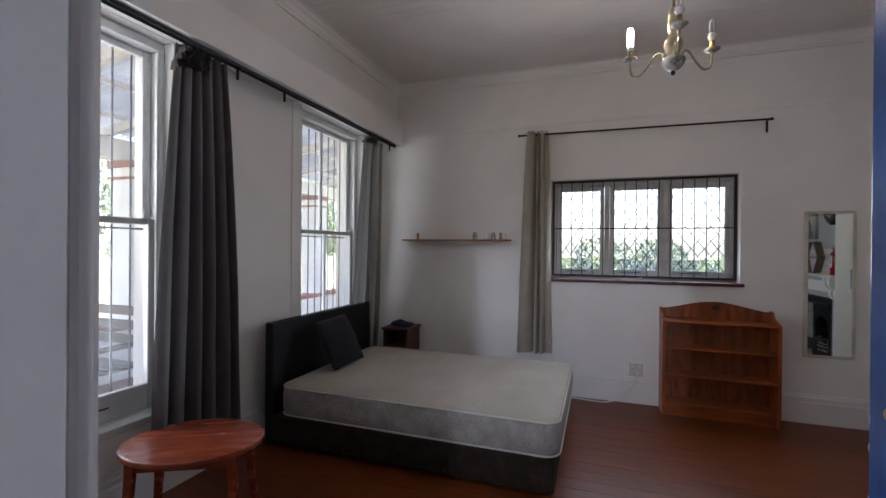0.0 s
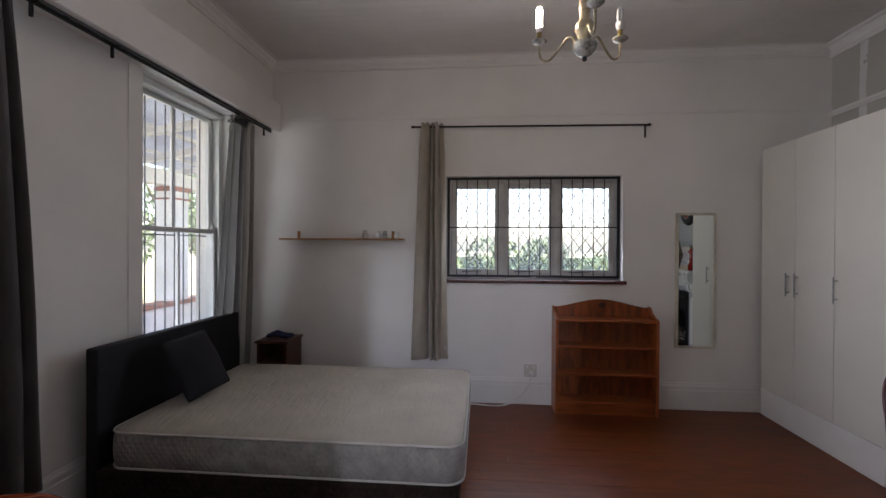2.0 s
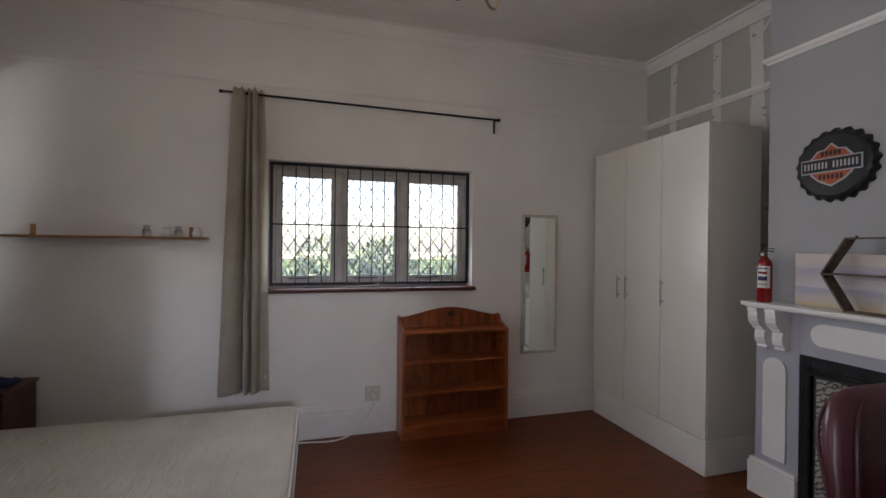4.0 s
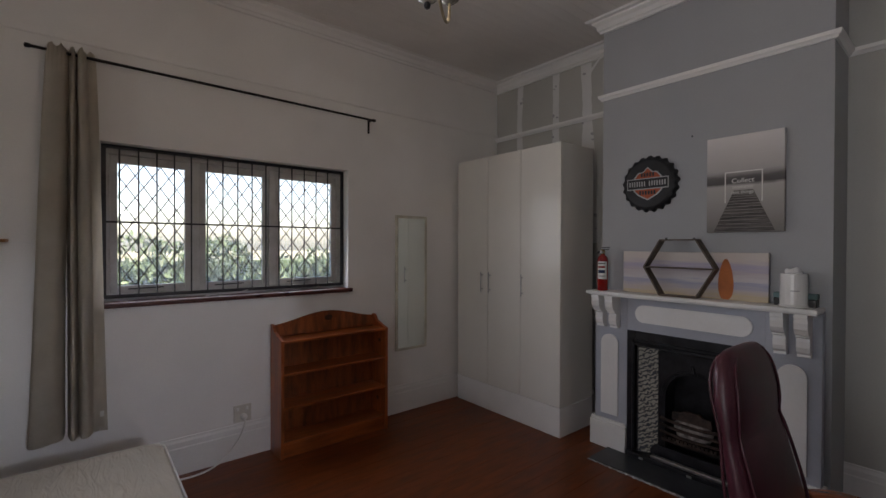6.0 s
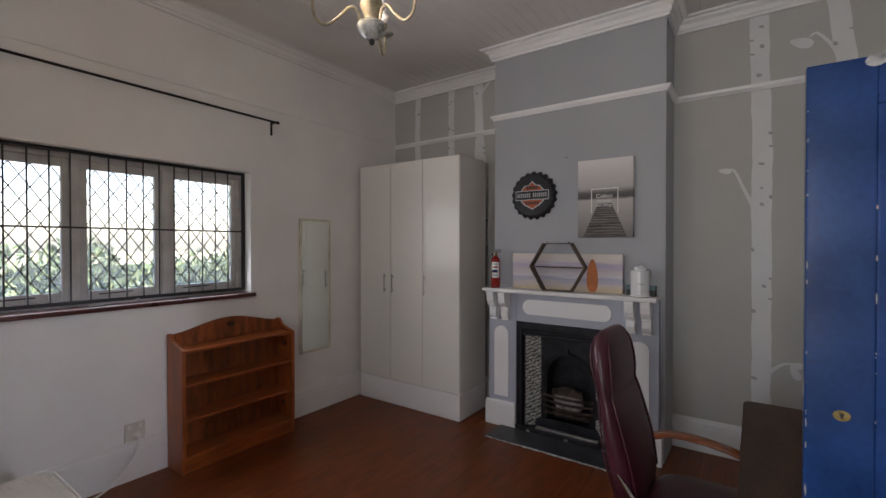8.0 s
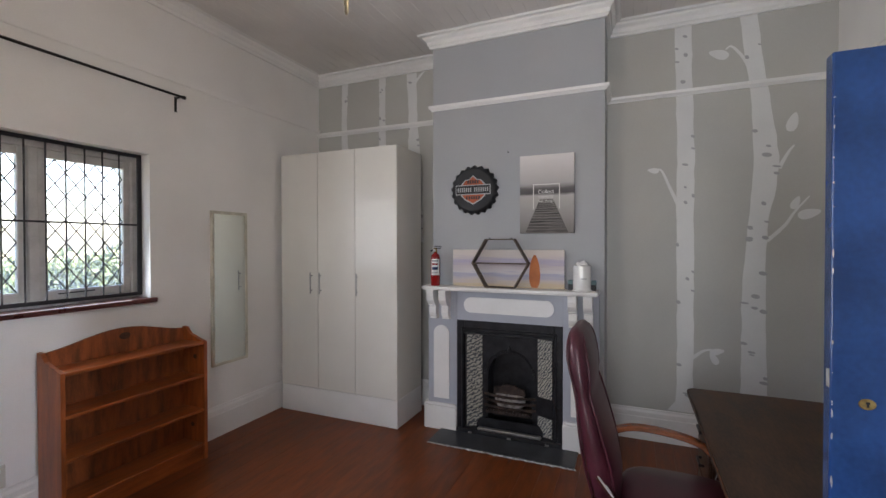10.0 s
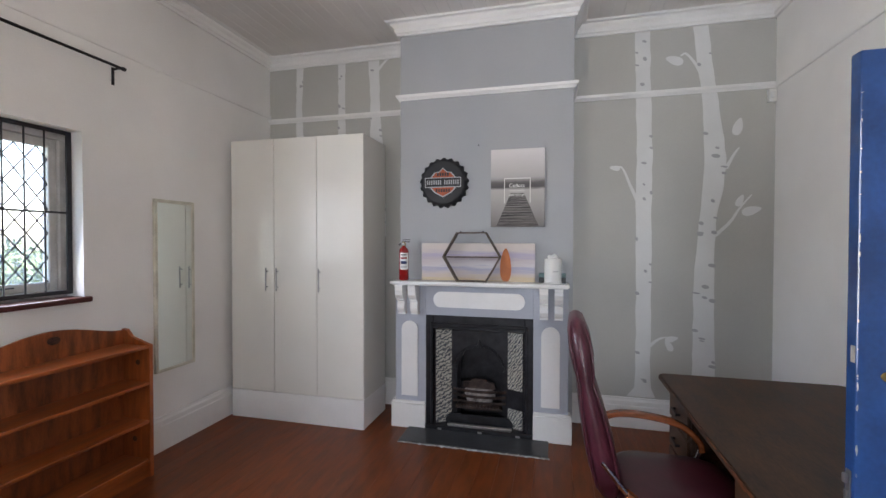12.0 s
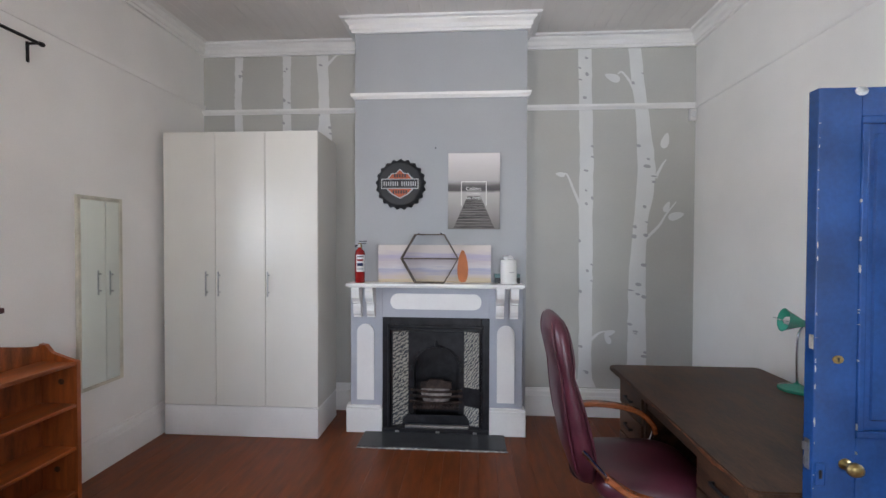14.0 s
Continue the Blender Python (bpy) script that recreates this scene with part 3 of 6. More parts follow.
for x0, x1 in ((-0.80, -0.325), (-0.275, 0.215), (0.265, 0.80)):
    p0, p1, q0, q1 = x0 + 0.042, x1 - 0.042, 0.098, 0.912
    bm = boxes((x0 + 0.002, p0, 0.008, 0.05, 0.047, 0.963), (p1, x1 - 0.002, 0.008, 0.05, 0.047, 0.963), (p0, p1, 0.01, 0.048, 0.047, q0), (p0, p1, 0.01, 0.048, q1, 0.963), bevel=0.004)
    cas = part("casement", bm, CASEMENT, window_n)
    pane = part("pane", B(p0, p1, 0.026, 0.030, q0, q1), BLOOM_GLASS, cas, "leaded glass with a pale glare haze mixed in")
    pane.visible_shadow = False
    bm = bmesh.new()
    nx, nz = 4, 5.5
    dx, dz = (p1 - p0) / nx, (q1 - q0) / nz
    for sgn in (1, -1):
        for k in range(-8, 14):
            # clip the slanted line to the pane
            a0 = p0 + k * dx
            slope = sgn * dz / dx
            cand = []
            for xx in (p0, p1):
                zz = q0 + (xx - a0) * slope
                if q0 - 1e-6 <= zz <= q1 + 1e-6:
                    cand.append((xx, zz))
            for zz in (q0, q1):
                xx = a0 + (zz - q0) / slope
                if p0 < xx < p1:
                    cand.append((xx, zz))
            if len(cand) >= 2:
                cand.sort()
                (xa, za), (xb, zb) = cand[0], cand[-1]
                if abs(xa - xb) > 0.004:
                    tube(bm, [(xa, 0.024, za), (xb, 0.024, zb)], 0.0044, k=4)
    for i in range(nx * 2 + 1):
        for j in range(12):
            if (i + j) % 2 == 0:
                x, z = p0 + i * dx / 2, q0 + j * dz / 2
                if p0 + 0.005 < x < p1 - 0.005 and z < q1 - 0.005:
                    bmesh.ops.create_icosphere(bm, subdivisions=1, radius=0.0065, matrix=Matrix.Translation((x, 0.023, z)))
    part("lead_lattice", bm, LEAD, cas)
    part("stay", tube(bmesh.new(), [(x0 + 0.1, 0.0, 0.075), (x0 + 0.3, -0.004, 0.08)], 0.004), BLACK_IRON, cas)

grille_n = thing("security_grille", (0.6, 5.045, 1.2), "dark painted steel burglar bars inside the casement window", "security grille")
part("grille_frame", boxes((-0.845, 0.842, 0, 0.012, 0.995, 1.018), (-0.845, 0.842, 0, 0.012, 0.022, 0.045), (-0.845, -0.82, 0, 0.012, 0.045, 0.995), (0.815, 0.842, 0, 0.012, 0.045, 0.995)), GRILLE, grille_n)
for k in range(15):
    x = -0.75 + k * 0.1032
    part("bar", tube(bmesh.new(), [(x, 0.004, 0.045), (x, 0.004, 0.995)], 0.005, k=6), GRILLE, grille_n)
part("cross_bar", B(-0.82, 0.815, -0.006, 0.0, 0.513, 0.525), GRILLE, grille_n)

structure("window_sill_north", B(-0.275, 1.475, NORTH - 0.035, 5.09, 1.172, 1.204, bevel=0.008, seg=2), SILL_RED, "glossy red-brown painted window sill", "window sill")
wire = thing("loose_wire", (0.5, 4.99, 1.204), "loose white wire lying on the window sill", "wire")
part("cable", tube(bmesh.new(), bend([(-0.16, 0, 0.006), (-0.05, 0.012, 0.012), (0.06, -0.008, 0.016), (0.13, 0.01, 0.03)]), 0.003, k=6), PLASTIC, wire)


# ---- sash windows ----
def sash_window(name, y0):
    w = thing(name, (WEST - 0.12, y0, 0.5), "tall white painted timber sash window with a deep bottom rail", "window", kind="structure")
    H, W = 2.268, 1.09
    for nm, r in (("frame_head", (-0.10, 0.045, 0.0, W, H - 0.055, H)), ("frame_sill", (-0.12, 0.03, 0.0, W, -0.03, 0.0)),
                  ("frame_jamb", (-0.10, 0.045, 0.0, 0.03, 0.0, H - 0.055)), ("frame_jamb", (-0.10, 0.045, W - 0.03, W, 0.0, H - 0.055))):
        part(nm, B(*r, bevel=0.004), SASH, w)
    # staff beads that hold the lower sash, and the parting beads between the sashes
    for y in (0.03, W - 0.048):
        part("staff_bead", B(0.024, 0.042, y, y + 0.018, 0.0, H - 0.055, bevel=0.005, seg=2), SASH, w)
        part("parting_bead", B(-0.040, -0.034, y, y + 0.012, 0.0, H - 0.055, bevel=0.002), SASH, w)
    for nm, z0, z1, x, low in (("lower_sash", 0.002, 1.172, 0.012, 0.158), ("upper_sash", 1.135, H - 0.057, -0.042, 0.04)):
        a, b, m = 0.075, W - 0.075, W / 2
        bm = boxes((x - 0.04, x, 0.032, a, z0, z1), (x - 0.04, x, b, W - 0.032, z0, z1), (x - 0.038, x - 0.002, a, b, z0, z0 + low), (x - 0.038, x - 0.002, a, b, z1 - 0.038, z1), bevel=0.005)
        box(bm, x - 0.034, x - 0.006, m - 0.011, m + 0.011, z0 + low, z1 - 0.038, bevel=0.004)
        sash = part(nm, bm, SASH, w)
        for p, q in ((a, m - 0.011), (m + 0.011, b)):
            g = part("pane", B(x - 0.022, x - 0.018, p, q, z0 + low, z1 - 0.038), GLASS, sash, "clear window glass")
            g.visible_shadow = False
    part("wall_band", B(0.121, 0.128, -0.13, -0.002, -0.2, H + 0.005, bevel=0.002), WHITE_WALL, w)
    part("sash_catch", boxes((0.0, 0.03, W - 0.12, W - 0.07, 1.172, 1.195), (0.006, 0.018, W - 0.108, W - 0.08, 1.195, 1.225), bevel=0.004), SASH, w)
    part("window_lift", tube(bmesh.new(), bend([(0.012, 0.72, 0.085), (0.034, 0.735, 0.09), (0.034, 0.765, 0.09), (0.012, 0.78, 0.085)], 4), 0.005, k=6), BLACK_IRON, w)
    part("window_board", B(0.031, 0.128, -0.004, W + 0.004, -0.045, -0.002, bevel=0.006, seg=2), SASH, w)
    g = thing("security_grille", (WEST - 0.24, y0, 0.5), "thin dark steel burglar bars outside the sash window", "security grille", group="sash window grilles")
    for k in range(9):
        y = 0.095 + k * 0.1125
        part("bar", tube(bmesh.new(), [(0, y, -0.03), (0, y, H)], 0.006, k=6), GRILLE, g)
    part("cross_bar", B(-0.003, 0.003, 0.0, W, 1.105, 1.117), GRILLE, g)


sash_window("window_2", 1.19)
sash_window("window_3", 3.535)


# ---- curtains and rods ----
def pleats(count, seed, deep=1.0):
    """Irregular folds across a curtain: (share of the width, depth) with round crests and tight valleys."""
    rg = random.Random(seed)
    w = [rg.uniform(0.55, 1.5) for _ in range(count)]
    out, x, tot = [(0.0, -0.2)], 0.0, sum(w)
    for k in range(count):
        f, h, back = w[k] / tot, rg.uniform(0.65, 1.1) * deep, rg.uniform(0.55, 1.0) * deep
        out += [(x + 0.10 * f, 0.45 * h), (x + 0.36 * f, h), (x + 0.68 * f, 0.75 * h), (x + 0.90 * f, 0.0), (x + 0.955 * f, -back)]
        x += f
    return out + [(1.0, -0.1)]


def curtain(name, base, along, top, bottom, height, profile, depth, cloth, label, lean=0.0, seed=1, group="", lined=None):
    """A hanging curtain whose cross-section is the fold profile; positive depth is towards the room.
    along: axis of the rod; top and bottom: (from, to) along it; lean: how far the hem swings; lined: where the lining starts."""
    c = thing(name, base, label, "curtain", group=group)
    line = bend([(a, d, 0) for a, d in profile], 6)
    nv, side = 40, (-1 if along == "x" else 1)

    def sheet(u0, u1):
        rows = []
        for j in range(nv + 1):
            v = j / nv
            z, e = height * (1 - v), v ** 0.75
            lo, hi = top[0] + (bottom[0] - top[0]) * e, top[1] + (bottom[1] - top[1]) * e
            grow = 0.45 + 0.55 * min(1.0, v * 1.6)
            head = math.exp(-(v * height / 0.07) ** 2)
            row = []
            for p in line:
                if not u0 - 1e-6 <= p.x <= u1 + 1e-6:
                    continue
                sway = 0.012 * math.sin(2.6 * v + 7 * p.x + seed) + 0.006 * math.sin(7 * v + 19 * p.x + 2 * seed)
                ruck = 0.010 * head * math.sin(75 * p.x + seed)
                d = side * (depth * p.y * grow + ruck) + sway * v * side + lean * v
                a = lo + (hi - lo) * (p.x + 0.012 * math.sin(5 * v + 9 * p.x + seed) * v)
                up = 0.012 * math.sin(31 * p.x + seed) * head + (0.006 * math.sin(11 * p.x + seed) if v == 1 else 0.0)
                row.append((a, d, z + up) if along == "x" else (d, a, z + up))
            rows.append(row)
        return rows
    for nm, u0, u1, stuff in (("cloth", 0.0, lined or 1.0, cloth), ("lining", lined or 1.0, 1.0, LINING)):
        if u1 > u0:
            bm = loft(bmesh.new(), sheet(u0, u1), closed=False)
            bmesh.ops.solidify(bm, geom=list(bm.faces), thickness=0.003)
            part(nm, bm, stuff, c, smooth=True)
    return c


grey = curtain("curtain", (-2.06, 2.26, 0.30), "y", (-0.15, 0.20), (-0.25, 0.40), 2.37, pleats(6, 3), 0.05, CURTAIN_GREY, "long dark grey gathered curtain drawn beside the sash window", lean=-0.05, seed=3, group="grey curtains")
grey2 = curtain("curtain", (-2.05, 4.52, 0.30), "y", (-0.28, 0.09), (-0.36, 0.22), 2.35, pleats(5, 8), 0.045, CURTAIN_GREY2, "long grey gathered curtain with pale lining, behind the headboard", lean=-0.12, seed=8, group="grey curtains", lined=0.6)
for c, lo, hi in ((grey, -0.15, 0.16), (grey2, -0.29, 0.05)):
    rg = random.Random(17)
    rows = [[] for _ in range(7)]
    drop = 0.8 if c is grey else 0.45
    hi = lo + 0.6 * (hi - lo)
    for i in range(73):
        u = i / 72
        w = rg.uniform(0.5, 1.2)
        for r in range(7):
            v = r / 6
            d = (0.042 * math.sin(2 * math.pi * u * 13 + 1.3 * math.sin(9 * u)) * w + 0.02 * math.sin(31 * u + 4 * v)) * (0.55 + 0.6 * abs(v - 0.45))
            rows[r].append((0.012 + d, lo - 0.01 + (hi - lo + 0.02) * u + 0.008 * math.sin(17 * v + 40 * u), 2.355 - 0.14 * drop + (0.06 + 0.085 * min(1, 2.6 * u)) * v * drop - 0.05 * max(0, 0.35 - u) + 0.022 * math.sin(23 * u + 3 * w) * v))
    bm = loft(bmesh.new(), rows, closed=False)
    bmesh.ops.solidify(bm, geom=list(bm.faces), thickness=0.003)
    part("gathered_heading", bm, CURTAIN_GREY if c is grey else CURTAIN_GREY2, c, smooth=True)
    bm = bmesh.new()
    for k in range(6):
        a = lo - 0.05 + 0.06 * k / 5
        z = 2.19 + 0.12 * k / 5
        prism(bm, [(a, z), (a + 0.035, z + 0.01), (a + 0.02, z + 0.06), (a + 0.008, z + 0.05)], "x", 0.012 + 0.006 * (k % 2), 0.016 + 0.006 * (k % 2))
    part("heading_tape", bm, LINING, c, "crumpled pale curtain heading tape")
TAUPE_FOLDS = [(0.0, -0.5), (0.01, 0.2), (0.06, 0.6), (0.2, 0.75), (0.34, 0.65), (0.41, 0.1), (0.43, -0.7), (0.455, -0.9), (0.475, -0.2), (0.51, 0.55), (0.56, 0.6), (0.59, 0.1), (0.605, -0.5), (0.625, 0.0), (0.66, 0.8), (0.74, 0.85), (0.79, 0.4), (0.82, -0.1), (0.87, -0.2), (0.94, -0.22), (1.0, -0.15)]
taupe = curtain("curtain", (-0.39, 4.885, 0.43), "x", (-0.105, 0.115), (-0.19, 0.17), 2.29, TAUPE_FOLDS, 0.085, CURTAIN_TAUPE, "taupe gathered curtain drawn to one side of the casement window", seed=5)
part("label_tag", B(0.132, 0.152, 0.004, 0.008, 0.09, 0.125), PLASTIC, taupe, "small white sewn-in tag")

rod_w = thing("curtain_rod", (-2.03, 2.75, 2.676), "black metal curtain rod under the pelmet", "curtain rod")
part("rod", tube(bmesh.new(), [(0, -2.2, 0), (0, 2.16, 0)], 0.011, k=10), BLACK_ROD, rod_w)
part("second_rod", tube(bmesh.new(), [(0.034, -2.2, 0.004), (0.034, 2.1, 0.004)], 0.010, k=8), BLACK_ROD, rod_w)
for y in (-0.22, 0.24, 2.02):
    part("bracket", boxes((-0.008, 0.008, y - 0.008, y + 0.008, -0.075, 0.0), (-0.008, 0.044, y - 0.006, y + 0.006, -0.012, 0.0), bevel=0.003), BLACK_ROD, rod_w)
rod_n = thing("curtain_rod", (0.54, 4.885, 2.665), "thin black metal curtain rod above the casement window", "curtain rod")
part("rod", tube(bmesh.new(), [(-1.11, 0, 0.025), (1.10, 0, 0.008)], 0.009, k=10), BLACK_ROD, rod_n)
for x, dz in ((-1.02, 0.024), (1.10, 0.008)):
    part("bracket", boxes((x - 0.009, x + 0.009, 0.066, 0.074, -0.095, 0.02), (x - 0.006, x + 0.006, 0.0, 0.07, -0.006 + dz, 0.006 + dz), bevel=0.002), BLACK_ROD, rod_n)
for x, dz in ((-1.115, 0.025), (1.115, 0.008)):
    part("finial", lathe(bmesh.new(), [(0.001, -0.016), (0.012, -0.012), (0.014, 0.0), (0.012, 0.012), (0.001, 0.016)], k=10), BLACK_ROD, rod_n).matrix_local = pose(x, 0, dz, 0, 90, 0)

# ---- bed ----
bed = thing("bed", (-1.05, 3.68, 0), "low bed base in dark brown cloth with a black padded headboard", "bed")
bm = B(-1.03, 1.03, -0.745, 0.735, 0.035, 0.245, bevel=0.02, seg=3)
part("bed_base", bm, BASE_CLOTH, bed)
for x in (-0.93, 0.93):
    for y in (-0.66, 0.66):
        part("castor", lathe(bmesh.new(), [(0.02, 0.0), (0.024, 0.006), (0.024, 0.03), (0.015, 0.036)], x, y, 10), BLACK_PLASTIC, bed)
part("headboard", B(-1.125, -1.05, -0.715, 0.80, 0.0, 0.925, bevel=0.016, seg=3), LEATHER_BLACK, bed, "black leatherette headboard", smooth=False)
mattress = thing("mattress", (-1.03, 3.68, 0.247), "bare cream quilted mattress with piped edges on the bed base", "mattress")


def rounded(hx0, hx1, hy0, hy1, r, z, k=7):
    """A rounded rectangle ring at height z."""
    out = []
    for cx, cy, a0 in ((hx1 - r, hy1 - r, 0), (hx0 + r, hy1 - r, 90), (hx0 + r, hy0 + r, 180), (hx1 - r, hy0 + r, 270)):
        for q in range(k):
            a = radians(a0 + 90 * q / (k - 1))
            out.append((cx + r * math.cos(a), cy + r * math.sin(a), z))
    return out


def mattress_rings(rows):
    return [rounded(-1.0 + o, 1.04 - o, -0.735 + o, 0.735 - o, 0.10 - o * 0.3, z) for z, o in rows]


part("border", loft(bmesh.new(), mattress_rings(((0.0, 0.02), (0.012, 0.004), (0.06, -0.004), (0.11, -0.006), (0.17, -0.004), (0.205, 0.004)))), BORDER, mattress, "grey-brown quilted mattress border", smooth=True)
part("top_panel", loft(bmesh.new(), mattress_rings(((0.2055, 0.004), (0.218, 0.012), (0.228, 0.04), (0.238, 0.10), (0.246, 0.19), (0.250, 0.30)))), TICKING, mattress, "cream quilted ticking", smooth=True)
for z in (0.010, 0.212):
    pts = rounded(-1.0, 1.04, -0.735, 0.735, 0.10, z)
    part("piping", tube(bmesh.new(), pts + pts[:1], 0.006, k=6), PIPING, mattress)


def pillow_mesh(w, h, d, n=14):
    bm = bmesh.new()
    for side in (1, -1):
        g = [[bm.verts.new((w * (u - 0.5) * (1 - 0.03 * math.sin(math.pi * v) - 0.025 * abs(2 * v - 1) ** 8), side * d * (max(0, math.sin(math.pi * u) * math.sin(math.pi * v)) ** 0.7) + 0.004 * math.sin(9 * u + 5 * v), h * (v - 0.5) * (1 - 0.03 * math.sin(math.pi * u) - 0.025 * abs(2 * u - 1) ** 8))) for v in (j / n for j in range(n + 1))] for u in (i / n for i in range(n + 1))]
        for i in range(n):
            for j in range(n):
                bm.faces.new((g[i][j], g[i + 1][j], g[i + 1][j + 1], g[i][j + 1]))
    bmesh.ops.remove_doubles(bm, verts=bm.verts, dist=0.0008)
    return bm


cushion = thing("cushion", (-1.90, 3.43, 0.50), "dark charcoal scatter cushion leaning on the headboard", "cushion")
cu = part("cushion_cover", pillow_mesh(0.43, 0.43, 0.085), CUSHION, cushion, smooth=True)
cu.matrix_local = pose(0.05, 0.065, 0.21, 0, -28, -6) @ pose(0, 0, 0, 0, 0, 90) @ pose(0, 0, 0, 0, -3, 0)

# ---- bedside table ----
bedside = thing("bedside_table", (-1.85, 4.74, 0), "small dark wooden bedside table with a drawer", "bedside table")
part("tabletop", B(-0.155, 0.165, -0.19, 0.175, 0.612, 0.635, bevel=0.004), BEDSIDE, bedside)
part("side_panel", B(-0.14, -0.12, -0.17, 0.165, 0.0, 0.612), BEDSIDE, bedside)
part("side_panel", B(0.13, 0.15, -0.17, 0.165, 0.0, 0.612), BEDSIDE, bedside)
part("back_panel", B(-0.12, 0.13, 0.15, 0.165, 0.06, 0.612), BEDSIDE, bedside)
part("shelf", B(-0.12, 0.13, -0.165, 0.15, 0.41, 0.428), BEDSIDE, bedside)
part("shelf", B(-0.12, 0.13, -0.165, 0.15, 0.08, 0.1), BEDSIDE, bedside)
dr = part("drawer_front", B(-0.115, 0.125, -0.172, -0.155, 0.12, 0.40, bevel=0.004), BEDSIDE, bedside)
part("knob", lathe(bmesh.new(), [(0.004, 0), (0.012, 0.008), (0.012, 0.016), (0.004, 0.02)], k=10), BRASS, dr).matrix_local = pose(0, -0.172, 0.27, 90, 0, 0)
cloth = thing("folded_cloth", (-1.85, 4.74, 0.635), "crumpled navy blue cloth on the bedside table", "cloth")
rg = random.Random(7)
bm = bmesh.new()
for k in range(5):
    a = rg.uniform(0, 3.1)
    tube(bm, bend([(-0.11 + 0.03 * rg.random() - 0.02 * k * 0, -0.05 + 0.025 * k, 0.018), (-0.03, -0.06 + 0.03 * k, 0.03 + 0.02 * rg.random()), (0.05, -0.04 + 0.02 * k, 0.024), (0.12, -0.05 + 0.028 * k, 0.016)], 5), [0.008] + [0.016 + 0.008 * rg.random() for _ in range(14)] + [0.006], k=7)
part("cloth_folds", bm, CLOTH_BLUE, cloth, smooth=True)

# ---- oval table ----
table = thing("oval_side_table", (-1.80, 2.02, 0), "low oval red-brown wooden side table with a scuffed top", "side table", turn=28)
ow, od = 0.35, 0.28
prof = [(0.985, 0.452), (1.0, 0.458), (1.0, 0.472), (0.992, 0.479), (0.97, 0.481)]
bm = loft(bmesh.new(), [[(ow * k * math.cos(2 * math.pi * j / 48), od * k * math.sin(2 * math.pi * j / 48), z) for j in range(48)] for k, z in prof])
part("tabletop", bm, MAHOGANY, table)
for sx in (-1, 1):
    for sy in (-1, 1):
        bm = loft(bmesh.new(), [[(sx * (0.235 + o) + a * s, sy * (0.15 + o) + b * s, z) for a, b in ((-1, -1), (1, -1), (1, 1), (-1, 1))] for z, s, o in ((0.0, 0.014, 0.03), (0.2, 0.018, 0.01), (0.452, 0.021, 0.0))])
        part("leg", bm, MAHOGANY, table)
for y in (-0.15, 0.15):
    part("apron", B(-0.215, 0.215, y - 0.009, y + 0.009, 0.39, 0.452), MAHOGANY, table)
for x in (-0.235, 0.235):
    part("apron", B(x - 0.009, x + 0.009, -0.13, 0.13, 0.39, 0.452), MAHOGANY, table)
part("scuff_mark", boxes((0.10, 0.135, 0.045, 0.052, 0.481, 0.4818), (0.125, 0.132, 0.048, 0.06, 0.481, 0.4817)), CHIP, table, "small white paint scuff")

# ---- wall shelf and jars ----
shelf = thing("wall_shelf", (-1.28, NORTH, 1.585), "narrow pale wooden wall shelf carrying small jars", "shelf")
part("shelf_board", B(-0.62, 0.62, -0.135, -0.002, 0.0, 0.016, bevel=0.002), SHELFWOOD, shelf)
for x in (-0.47, 0.5):
    part("bracket", boxes((x - 0.015, x + 0.015, -0.008, -0.001, 0.016, 0.09), (x - 0.012, x + 0.012, -0.03, -0.008, 0.016, 0.022), bevel=0.002), SHELFWOOD, shelf)
part("support_batten", B(0.62, 0.72, -0.02, -0.002, -0.01, 0.004), WHITE_TRIM, shelf)
for x, h, r, m in ((0.235, 0.065, 0.027, GLASS), (0.365, 0.05, 0.03, PORCELAIN), (0.435, 0.06, 0.026, GLASS), (0.555, 0.05, 0.031, PORCELAIN)):
    j = thing("jar", (-1.28 + x, NORTH - 0.085, 1.601), "small jar with a pale lid on the wall shelf", "jar", group="jars on the shelf")
    part("jar_body", lathe(bmesh.new(), [(r * 0.85, 0.0), (r, 0.006), (r, h * 0.7), (r * 0.75, h * 0.85), (r * 0.75, h)], k=14), CERAMIC if m is PORCELAIN else PORCELAIN, j, smooth=True)
    part("lid", lathe(bmesh.new(), [(r * 0.8, h), (r * 0.82, h + 0.004), (r * 0.8, h + 0.014), (r * 0.3, h + 0.018)], k=14), STEEL if m is GLASS else CERAMIC, j)

# ---- bookcase ----
bookcase = thing("bookcase", (1.225, 4.83, 0), "low orange pine bookcase with a shaped back board, empty shelves", "bookcase")
for x0, x1 in ((-0.447, -0.424), (0.44, 0.465)):
    part("side_panel", prism(bmesh.new(), [(-0.125, 0.0), (0.105, 0.0), (0.105, 0.965), (0.07, 0.96), (0.03, 0.915), (-0.06, 0.885), (-0.125, 0.868)], "x", x0, x1), PINE_UP, bookcase)
for z in (0.10, 0.355, 0.605, 0.845):
    part("shelf", B(-0.424, 0.44, -0.122, 0.09, z, z + 0.02, bevel=0.003), PINE, bookcase)
part("kick_board", B(-0.424, 0.44, -0.105, -0.088, 0.0, 0.10), PINE, bookcase)
out = [(-0.424, 0.0), (0.44, 0.0), (0.44, 0.955)] + [(0.44 - 0.864 * k / 24, 0.955 + 0.075 * (0.5 - 0.5 * math.cos(2 * math.pi * k / 24)) ** 0.8) for k in range(1, 24)] + [(-0.424, 0.955)]
PINE_PLY = shade("brown_pine_back_board", (0.28, 0.072, 0.018), 0.42, vary=0.25, grain=3, fine=30, bump=0.05, stretch=(9, 9, 1.8))
